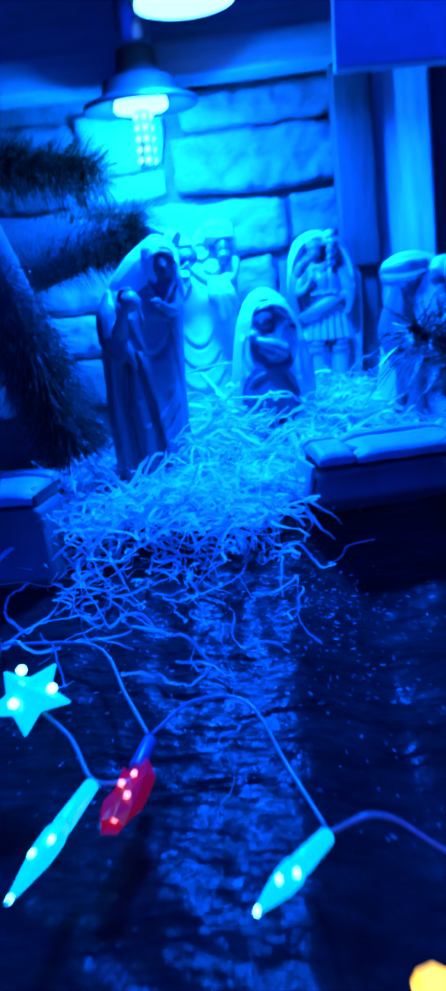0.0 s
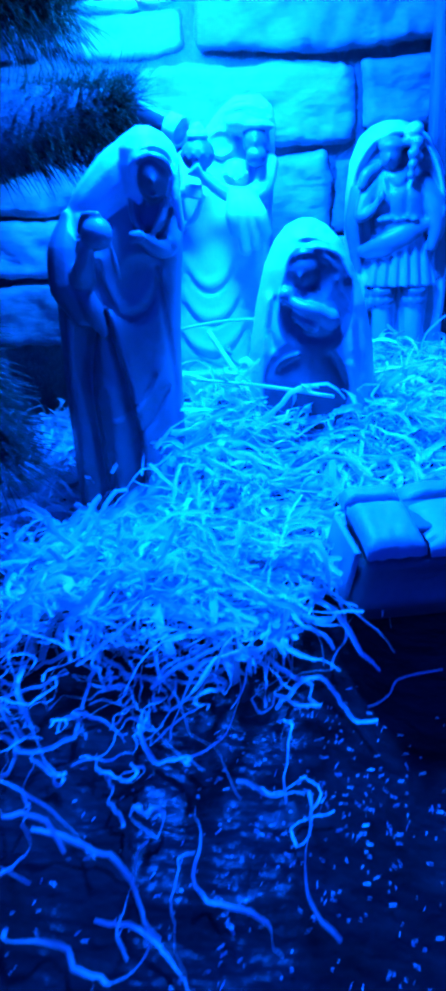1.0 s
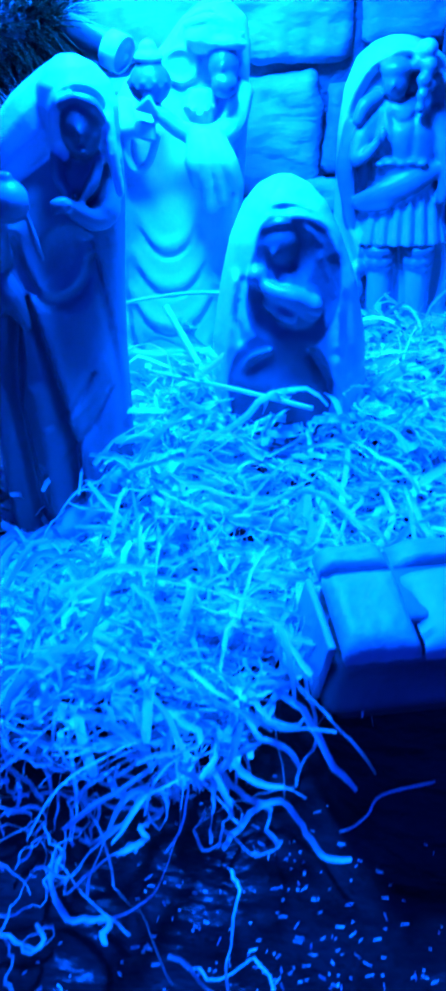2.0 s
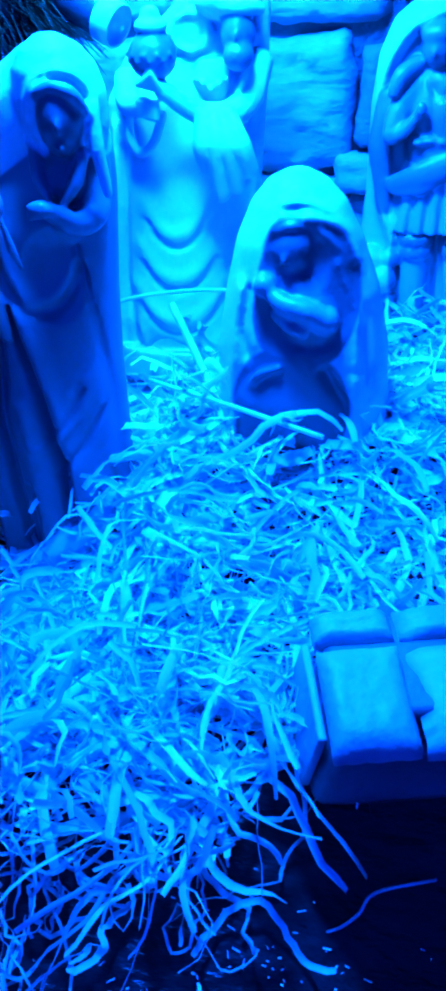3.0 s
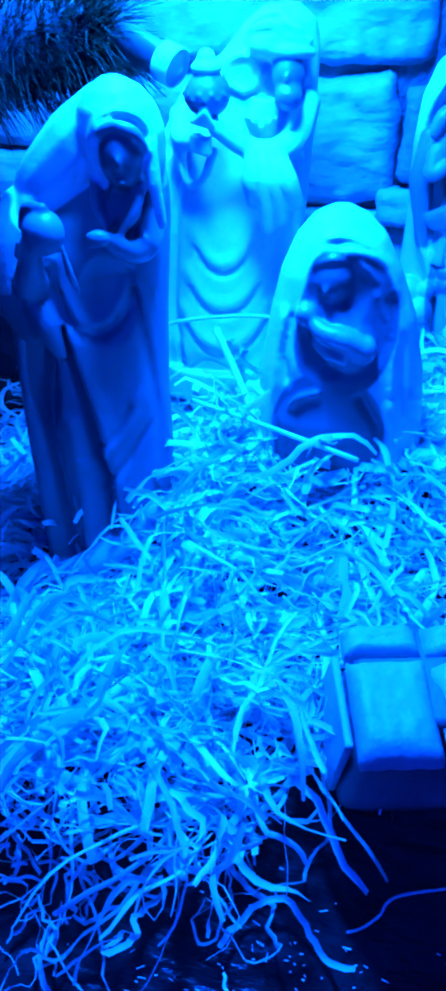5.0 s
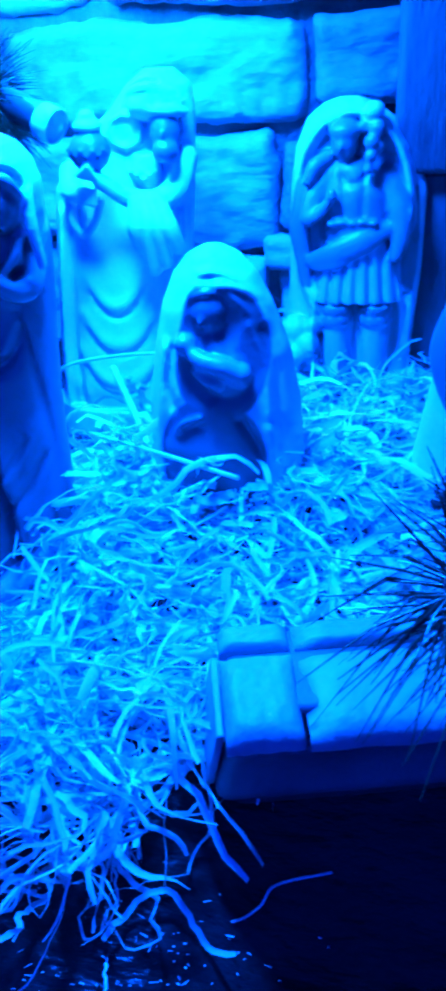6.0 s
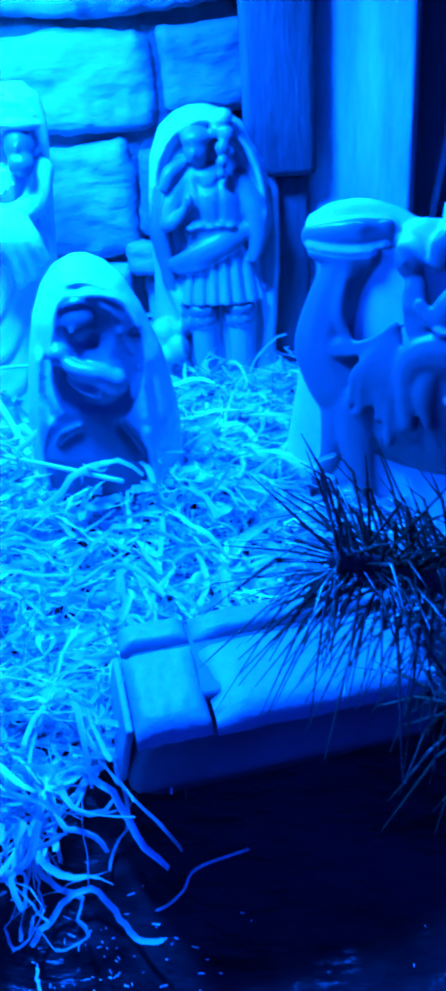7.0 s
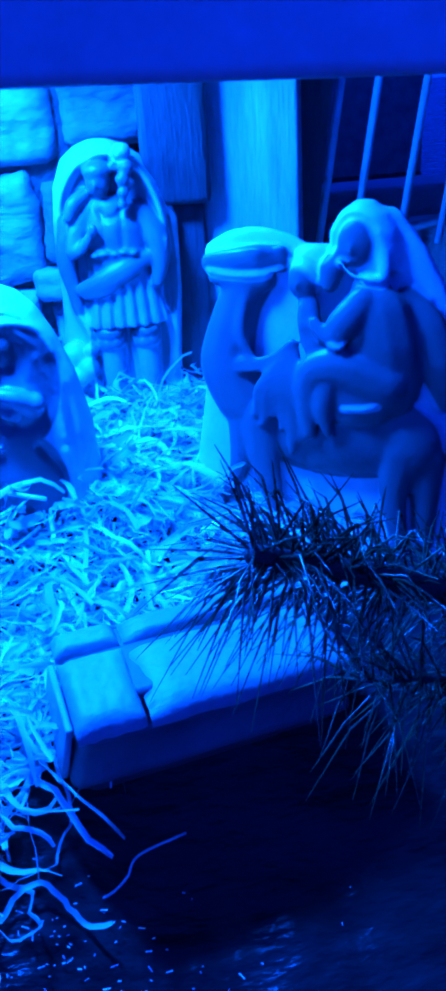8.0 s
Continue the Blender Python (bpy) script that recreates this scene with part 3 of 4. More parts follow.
def kneeling_woman():
    bm, dk, up = bmesh.new(), bmesh.new(), bmesh.new()
    loft(bm, [(0.148, 0.049, 0.865, 0.044, 0.036), (0.18, 0.049, 0.865, 0.0435, 0.035), (0.215, 0.049, 0.865, 0.0415, 0.033), (0.245, 0.0485, 0.866, 0.036, 0.03),
              (0.268, 0.047, 0.866, 0.029, 0.026), (0.284, 0.0465, 0.866, 0.0215, 0.021), (0.293, 0.046, 0.866, 0.0135, 0.0135), (0.2975, 0.046, 0.866, 0.005, 0.005)],
         dents=[(0.047, 0.262, 0.015, 0.020, 0.0035), (0.057, 0.248, 0.020, 0.026, 0.003), (0.043, 0.238, 0.016, 0.016, 0.0025)],
         strokes=[([(0.030, 0.225), (0.0315, 0.25), (0.0355, 0.275), (0.040, 0.2825)], 0.0016, 0.0012), ([(0.040, 0.2825), (0.054, 0.2795), (0.067, 0.267), (0.076, 0.248), (0.0775, 0.232)], 0.0014, 0.0010), ([(0.044, 0.2855), (0.058, 0.281), (0.070, 0.268), (0.0795, 0.247)], 0.0014, -0.0007), ([(0.049, 0.2885), (0.064, 0.280), (0.077, 0.262)], 0.0014, -0.0008), (arc(0.046, 0.252, 0.030, 0.036, 15, 100, 9), 0.0016, 0.0032), (arc(0.049, 0.240, 0.036, 0.043, 5, 85, 9), 0.0016, 0.0032), (arc(0.047, 0.246, 0.033, 0.040, 10, 90, 9), 0.0012, -0.0022),
                  ([(0.072, 0.258), (0.080, 0.235), (0.082, 0.2)], 0.0016, -0.0025), ([(0.066, 0.262), (0.0755, 0.240), (0.0765, 0.215)], 0.0014, 0.002), ([(0.022, 0.25), (0.0165, 0.2), (0.014, 0.155)], 0.003, 0.004),
                  ([(0.026, 0.25), (0.0225, 0.23), (0.026, 0.218)], 0.0016, -0.003), ([(0.062, 0.214), (0.072, 0.195), (0.073, 0.16)], 0.0024, -0.004), ([(0.076, 0.208), (0.081, 0.18), (0.078, 0.155)], 0.003, 0.003)], seg=180, rows=150)
    # bowed face with parted hair
    ball(dk, (0.0455, 0.8490, 0.2675), (0.0098, 0.0100, 0.0120))
    ball(dk, (0.0425, 0.8395, 0.2645), (0.0014, 0.002, 0.0030), 10)
    limb(dk, [(0.036, 0.851, 0.269), (0.040, 0.844, 0.2765), (0.048, 0.8435, 0.2785), (0.0555, 0.851, 0.271)], 0.0022)
    limb(dk, [(0.046, 0.850, 0.252), (0.054, 0.847, 0.236)], [0.010, 0.015])
    # baby in her arms
    limb(up, [(0.0365, 0.838, 0.2505), (0.043, 0.8345, 0.2465), (0.053, 0.834, 0.2435), (0.0615, 0.836, 0.238)], [0.0036, 0.0046, 0.0054, 0.005])
    ball(up, (0.0335, 0.839, 0.2535), (0.0052, 0.0052, 0.005), 14)
    ball(up, (0.0635, 0.837, 0.238), (0.0046, 0.0048, 0.006), 14)
    limb(up, [(0.040, 0.836, 0.241), (0.046, 0.8335, 0.236), (0.051, 0.8335, 0.234)], [0.0032, 0.0032, 0.0024])
    limb(dk, [(0.031, 0.858, 0.252), (0.034, 0.850, 0.240), (0.045, 0.843, 0.234)], [0.005, 0.005, 0.0035], 0.7)
    limb(dk, [(0.070, 0.860, 0.254), (0.0715, 0.852, 0.240), (0.065, 0.845, 0.231), (0.056, 0.841, 0.2315)], [0.006, 0.006, 0.0048, 0.0032], 0.7)
    # bent knee under the robe
    loft(dk, [(0.150, 0.046, 0.846, 0.025, 0.014), (0.175, 0.0455, 0.846, 0.0275, 0.017), (0.198, 0.0435, 0.846, 0.026, 0.0175), (0.212, 0.042, 0.847, 0.020, 0.0145), (0.2215, 0.042, 0.848, 0.011, 0.008), (0.224, 0.042, 0.849, 0.003, 0.003)], seg=80, rows=50)
    limb(dk, [(0.026, 0.836, 0.203), (0.031, 0.8325, 0.212), (0.041, 0.8315, 0.2165)], [0.0014, 0.0018, 0.0014])
    # ovals: veil hollow and knee, their shade put into the paint
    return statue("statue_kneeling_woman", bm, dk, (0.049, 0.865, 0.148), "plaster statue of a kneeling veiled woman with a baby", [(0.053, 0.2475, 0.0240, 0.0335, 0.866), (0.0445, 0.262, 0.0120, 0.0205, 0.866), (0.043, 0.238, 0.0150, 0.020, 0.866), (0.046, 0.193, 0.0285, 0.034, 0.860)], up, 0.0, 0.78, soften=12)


def shepherd():
    bm, dk, up = bmesh.new(), bmesh.new(), bmesh.new()
    loft(bm, [(0.170, 0.110, 1.0, 0.042, 0.012), (0.20, 0.110, 1.0, 0.042, 0.012), (0.25, 0.114, 1.0, 0.042, 0.013), (0.30, 0.115, 1.0, 0.042, 0.012),
              (0.325, 0.112, 1.0, 0.036, 0.011), (0.342, 0.109, 1.0, 0.026, 0.010), (0.350, 0.108, 1.0, 0.015, 0.008), (0.353, 0.108, 1.0, 0.006, 0.005)],
         strokes=[(arc(0.111, 0.293, 0.036, 0.053, -10, 190, 18), 0.004, 0.009), ([(0.076, 0.29), (0.08, 0.25), (0.090, 0.225)], 0.003, 0.007), ([(0.148, 0.29), (0.152, 0.25), (0.150, 0.2)], 0.003, 0.006)])
    ball(dk, (0.1065, 0.985, 0.3295), (0.0082, 0.0088, 0.0108))
    ball(dk, (0.1065, 0.985, 0.3355), (0.0098, 0.0098, 0.0068))
    ball(dk, (0.1045, 0.9765, 0.3275), (0.0015, 0.002, 0.003), 10)
    # tunic, gathered over a broad shawl tied across the waist
    loft(dk, [(0.262, 0.115, 0.990, 0.020, 0.011), (0.278, 0.114, 0.988, 0.0205, 0.0125), (0.30, 0.113, 0.988, 0.0205, 0.012), (0.314, 0.112, 0.990, 0.016, 0.009), (0.32, 0.111, 0.991, 0.008, 0.006)],
         strokes=[([(0.106, 0.31), (0.107, 0.285)], 0.0016, -0.002), ([(0.119, 0.31), (0.118, 0.285)], 0.0016, -0.002), (arc(0.112, 0.316, 0.009, 0.010, 190, 350, 8), 0.0014, -0.0025)], seg=60, rows=40)
    for k in range(5):
        ball(dk, (0.1000 + 0.0062 * k, 0.9765, 0.2835 + 0.0008 * (k % 2)), (0.0042, 0.0030, 0.0022), 10)
    limb(dk, [(0.0890, 0.982, 0.2600), (0.1030, 0.9765, 0.2655), (0.1190, 0.9765, 0.2720), (0.1340, 0.981, 0.2785)], [0.0060, 0.0080, 0.0080, 0.0050], 0.55)
    limb(dk, [(0.0900, 0.981, 0.2560), (0.1040, 0.9755, 0.2590), (0.1180, 0.9765, 0.2660)], [0.0030, 0.0034, 0.0024], 0.7)
    pleats = [([(0.094 + 0.0072 * k, 0.268), (0.089 + 0.0088 * k, 0.232)], 0.0014, -0.0042) for k in range(7)]
    loft(up, [(0.2330, 0.1155, 0.988, 0.0295, 0.0135), (0.25, 0.115, 0.988, 0.0255, 0.0130), (0.270, 0.115, 0.988, 0.0200, 0.0115)], strokes=pleats, seg=140, rows=34)
    # arm bent to the breast, sleeve hanging; other arm down at the side
    limb(dk, [(0.097, 0.989, 0.309), (0.0885, 0.984, 0.297), (0.0850, 0.979, 0.2865)], [0.0068, 0.0070, 0.0055], 0.8)
    limb(dk, [(0.0850, 0.9790, 0.2850), (0.0915, 0.9765, 0.2890), (0.0990, 0.9755, 0.2985)], [0.0038, 0.0038, 0.0030])
    ball(dk, (0.1000, 0.9725, 0.3010), (0.0034, 0.0030, 0.0044), 10)
    limb(dk, [(0.0825, 0.990, 0.304), (0.0790, 0.988, 0.280), (0.0835, 0.988, 0.246)], [0.0045, 0.0070, 0.0040], 0.6)
    limb(dk, [(0.131, 0.990, 0.309), (0.1400, 0.985, 0.292), (0.1420, 0.983, 0.276), (0.1390, 0.980, 0.262)], [0.0072, 0.0082, 0.0070, 0.0042], 0.8)
    limb(dk, [(0.1470, 0.992, 0.300), (0.1490, 0.991, 0.272), (0.1465, 0.991, 0.240)], [0.0035, 0.0052, 0.0030], 0.6)
    for x in (0.1025, 0.1275):
        limb(up, [(x, 0.990, 0.236), (x, 0.988, 0.215), (x, 0.988, 0.18)], [0.0090, 0.0092, 0.0078])
        loft(dk, [(0.2180, x, 0.987, 0.0098, 0.0098), (0.2210, x, 0.987, 0.0106, 0.0106), (0.2310, x, 0.987, 0.0104, 0.0104)], strokes=[([(x - 0.01, 0.2245), (x + 0.01, 0.2245)], 0.0012, -0.002)], seg=40, rows=12)
        ball(up, (x, 0.980, 0.18), (0.0085, 0.012, 0.006), 14)
    # lamb over the shoulder: head, curled fleece, two legs
    ball(up, (0.1235, 0.981, 0.3465), (0.0064, 0.0070, 0.0056), 14)
    for c in ((0.1190, 0.983, 0.3385, 0.0048), (0.1255, 0.979, 0.3370, 0.0052), (0.1225, 0.977, 0.3300, 0.0048), (0.1265, 0.979, 0.3270, 0.0040), (0.1220, 0.976, 0.3220, 0.0040), (0.1210, 0.976, 0.3150, 0.0036)):
        ball(dk, c[:3], c[3], 12)
    limb(dk, [(0.0960, 0.988, 0.320), (0.0890, 0.984, 0.3160), (0.0850, 0.982, 0.3080)], [0.0046, 0.0052, 0.0038])
    for c in ((0.076, 0.986, 0.214, 0.010), (0.085, 0.980, 0.205, 0.0085), (0.071, 0.982, 0.203, 0.0085), (0.089, 0.983, 0.217, 0.006), (0.078, 0.978, 0.2, 0.007)):
        ball(bm, c[:3], c[3], 14)
    loft(bm, [(0.165, 0.110, 0.992, 0.048, 0.026), (0.182, 0.110, 0.992, 0.046, 0.025)], seg=60, rows=5)
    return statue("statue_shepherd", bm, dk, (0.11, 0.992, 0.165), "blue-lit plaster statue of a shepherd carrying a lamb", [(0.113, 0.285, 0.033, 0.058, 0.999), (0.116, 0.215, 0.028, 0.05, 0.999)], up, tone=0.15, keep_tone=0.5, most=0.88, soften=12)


def camel_rider():
    """Relief on a pale slab with an uneven top; the slab's own width runs along x."""
    bm, dk, up = bmesh.new(), bmesh.new(), bmesh.new()
    loft(bm, [(0.0, -0.002, 0.006, 0.086, 0.020), (0.05, -0.002, 0.006, 0.077, 0.017), (0.10, 0.002, 0.006, 0.072, 0.014), (0.12, 0.003, 0.006, 0.072, 0.0135), (0.137, 0.002, 0.006, 0.068, 0.013),
              (0.151, 0.004, 0.006, 0.062, 0.0125), (0.164, 0.004, 0.006, 0.055, 0.012), (0.178, 0.002, 0.006, 0.051, 0.0115), (0.186, 0.002, 0.006, 0.044, 0.010), (0.189, 0.002, 0.006, 0.036, 0.006)], power=3.0)
    # the camel: brow, muzzle, lips, eye
    limb(up, [(-0.056, -0.002, 0.184), (-0.046, -0.002, 0.1885), (-0.033, 0.001, 0.190), (-0.019, 0.004, 0.186), (-0.009, 0.005, 0.180)], [0.0075, 0.0085, 0.0085, 0.009, 0.009])
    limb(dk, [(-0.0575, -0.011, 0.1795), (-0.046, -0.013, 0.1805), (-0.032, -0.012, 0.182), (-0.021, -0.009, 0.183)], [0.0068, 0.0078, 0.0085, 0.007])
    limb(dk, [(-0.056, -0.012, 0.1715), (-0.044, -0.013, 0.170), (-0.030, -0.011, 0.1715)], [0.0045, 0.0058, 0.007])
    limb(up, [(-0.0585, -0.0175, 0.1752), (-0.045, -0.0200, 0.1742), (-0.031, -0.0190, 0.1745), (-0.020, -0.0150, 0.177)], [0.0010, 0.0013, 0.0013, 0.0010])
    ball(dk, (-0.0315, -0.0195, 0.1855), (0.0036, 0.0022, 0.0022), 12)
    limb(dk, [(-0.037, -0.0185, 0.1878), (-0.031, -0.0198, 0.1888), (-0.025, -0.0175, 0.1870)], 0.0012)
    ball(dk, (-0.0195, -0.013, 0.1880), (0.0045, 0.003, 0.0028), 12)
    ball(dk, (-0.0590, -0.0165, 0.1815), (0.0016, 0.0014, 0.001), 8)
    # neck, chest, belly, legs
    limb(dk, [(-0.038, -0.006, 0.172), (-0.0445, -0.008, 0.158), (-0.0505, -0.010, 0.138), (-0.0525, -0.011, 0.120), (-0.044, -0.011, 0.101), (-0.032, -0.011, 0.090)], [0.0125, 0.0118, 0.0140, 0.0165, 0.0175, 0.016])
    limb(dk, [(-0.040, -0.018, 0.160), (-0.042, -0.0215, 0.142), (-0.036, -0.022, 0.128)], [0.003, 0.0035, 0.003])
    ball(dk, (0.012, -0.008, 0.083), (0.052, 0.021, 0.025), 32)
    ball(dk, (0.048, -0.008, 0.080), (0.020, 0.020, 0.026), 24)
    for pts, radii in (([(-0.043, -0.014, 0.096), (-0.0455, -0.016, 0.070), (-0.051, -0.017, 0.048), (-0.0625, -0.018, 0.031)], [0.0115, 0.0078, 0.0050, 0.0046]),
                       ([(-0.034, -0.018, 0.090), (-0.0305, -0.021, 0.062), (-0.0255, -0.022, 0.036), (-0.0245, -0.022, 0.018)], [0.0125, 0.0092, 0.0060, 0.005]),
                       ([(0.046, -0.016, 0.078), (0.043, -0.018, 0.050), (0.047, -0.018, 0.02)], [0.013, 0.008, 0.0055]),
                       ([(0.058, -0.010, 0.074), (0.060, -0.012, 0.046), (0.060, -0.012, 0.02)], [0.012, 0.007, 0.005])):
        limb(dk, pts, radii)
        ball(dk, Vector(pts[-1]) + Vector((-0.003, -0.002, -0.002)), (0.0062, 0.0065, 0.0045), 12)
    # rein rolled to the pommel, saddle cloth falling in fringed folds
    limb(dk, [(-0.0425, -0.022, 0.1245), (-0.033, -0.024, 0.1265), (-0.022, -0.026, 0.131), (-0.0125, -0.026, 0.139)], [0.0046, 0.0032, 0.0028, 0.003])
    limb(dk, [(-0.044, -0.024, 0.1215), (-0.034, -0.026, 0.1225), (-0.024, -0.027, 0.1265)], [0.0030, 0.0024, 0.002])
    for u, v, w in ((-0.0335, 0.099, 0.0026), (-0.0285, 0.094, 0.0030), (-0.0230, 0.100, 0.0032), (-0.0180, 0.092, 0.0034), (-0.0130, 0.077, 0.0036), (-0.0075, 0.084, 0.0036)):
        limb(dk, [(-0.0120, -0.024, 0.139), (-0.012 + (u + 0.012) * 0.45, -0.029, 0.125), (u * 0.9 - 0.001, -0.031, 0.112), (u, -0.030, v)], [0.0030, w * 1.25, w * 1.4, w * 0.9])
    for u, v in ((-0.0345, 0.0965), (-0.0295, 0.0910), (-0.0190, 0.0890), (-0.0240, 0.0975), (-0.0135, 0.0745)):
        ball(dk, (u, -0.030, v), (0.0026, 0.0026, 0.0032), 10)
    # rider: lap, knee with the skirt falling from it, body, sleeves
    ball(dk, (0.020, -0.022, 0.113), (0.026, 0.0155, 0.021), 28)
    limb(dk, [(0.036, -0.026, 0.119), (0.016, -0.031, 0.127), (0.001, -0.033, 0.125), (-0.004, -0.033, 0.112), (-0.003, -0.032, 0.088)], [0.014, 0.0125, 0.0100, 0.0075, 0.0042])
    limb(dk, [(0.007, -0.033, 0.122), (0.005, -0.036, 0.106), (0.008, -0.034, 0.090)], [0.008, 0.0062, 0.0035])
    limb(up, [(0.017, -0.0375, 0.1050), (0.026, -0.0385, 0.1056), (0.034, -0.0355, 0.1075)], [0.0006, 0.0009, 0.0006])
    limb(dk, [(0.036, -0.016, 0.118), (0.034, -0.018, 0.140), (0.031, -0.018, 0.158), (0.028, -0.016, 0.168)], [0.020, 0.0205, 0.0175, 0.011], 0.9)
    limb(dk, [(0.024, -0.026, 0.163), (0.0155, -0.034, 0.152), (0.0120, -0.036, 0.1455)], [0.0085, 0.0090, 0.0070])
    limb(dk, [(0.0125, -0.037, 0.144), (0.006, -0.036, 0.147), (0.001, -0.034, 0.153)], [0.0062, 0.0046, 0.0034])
    limb(up, [(0.0105, -0.0425, 0.1415), (0.0150, -0.0440, 0.1408), (0.0185, -0.0425, 0.1425)], 0.0006)
    # face under the veil, beard of cloth, scarf round the neck
    ball(dk, (0.0212, -0.0150, 0.1925), (0.0108, 0.0105, 0.0135), 24)
    ball(dk, (0.0185, -0.0255, 0.1905), (0.0015, 0.0020, 0.0035), 10)
    ball(dk, (0.0190, -0.0245, 0.1840), (0.0026, 0.0014, 0.0009), 10)
    limb(dk, [(0.0115, -0.017, 0.185), (0.0085, -0.020, 0.179), (0.0075, -0.021, 0.172)], [0.0052, 0.0072, 0.0055])
    limb(up, [(0.0135, -0.0265, 0.1845), (0.0175, -0.0285, 0.1795), (0.0235, -0.0285, 0.1760), (0.0335, -0.0245, 0.1745)], [0.0010, 0.0015, 0.0017, 0.0022])
    limb(up, [(0.0335, -0.020, 0.190), (0.0355, -0.022, 0.182), (0.0350, -0.022, 0.176)], [0.003, 0.0034, 0.003])
    loft(up, [(0.178, 0.026, -0.006, 0.0165, 0.0130), (0.188, 0.0245, -0.008, 0.0188, 0.0165), (0.198, 0.0235, -0.008, 0.0175, 0.0168), (0.207, 0.0235, -0.007, 0.0125, 0.0130), (0.213, 0.0235, -0.006, 0.0045, 0.005)],
         dents=[(0.0200, 0.1925, 0.0118, 0.0150, 0.0090)], seg=100, rows=60)
    limb(up, [(0.034, -0.003, 0.199), (0.045, -0.002, 0.183), (0.055, 0.0, 0.166), (0.064, 0.002, 0.148)], [0.0110, 0.0115, 0.0105, 0.009], 0.7)
    limb(dk, [(0.047, -0.010, 0.166), (0.056, -0.011, 0.150), (0.063, -0.010, 0.130), (0.067, -0.007, 0.108)], [0.006, 0.0105, 0.0115, 0.006], 0.8)
    limb(up, [(0.049, -0.008, 0.124), (0.058, -0.007, 0.104), (0.068, -0.004, 0.084)], [0.003, 0.005, 0.005], 0.7)
    # child in her arms, under its own hood
    ball(up, (-0.0022, -0.0085, 0.1785), (0.0125, 0.0110, 0.0130), 20)
    ball(dk, (-0.0068, -0.0160, 0.1725), (0.0090, 0.0092, 0.0112), 20)
    ball(dk, (-0.0095, -0.0250, 0.1715), (0.0013, 0.0018, 0.0022), 8)
    limb(dk, [(-0.0040, -0.018, 0.160), (-0.0030, -0.023, 0.150), (0.0010, -0.025, 0.139)], [0.0060, 0.0072, 0.0085])
    limb(dk, [(-0.0065, -0.023, 0.159), (-0.0055, -0.0285, 0.149)], [0.0030, 0.0034])
    loft(bm, [(-0.004, 0.0, -0.004, 0.090, 0.036), (0.012, 0.0, -0.004, 0.087, 0.033)], seg=60, rows=5)
    for piece in (bm, dk, up):
        bmesh.ops.scale(piece, vec=(1, 0.5, 1), verts=piece.verts)
    # figures darker than the slab: paint and shade in one colour
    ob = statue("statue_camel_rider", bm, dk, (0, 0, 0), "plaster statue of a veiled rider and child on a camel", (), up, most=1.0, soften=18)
    ob.location = (0.222, 0.842, 0.120)
    ob.rotation_euler = (0, 0, radians(-27))
    ob.scale = (1.03, 1, 1)
    return ob


standing_woman()
king()
kneeling_woman()
shepherd()
camel_rider()


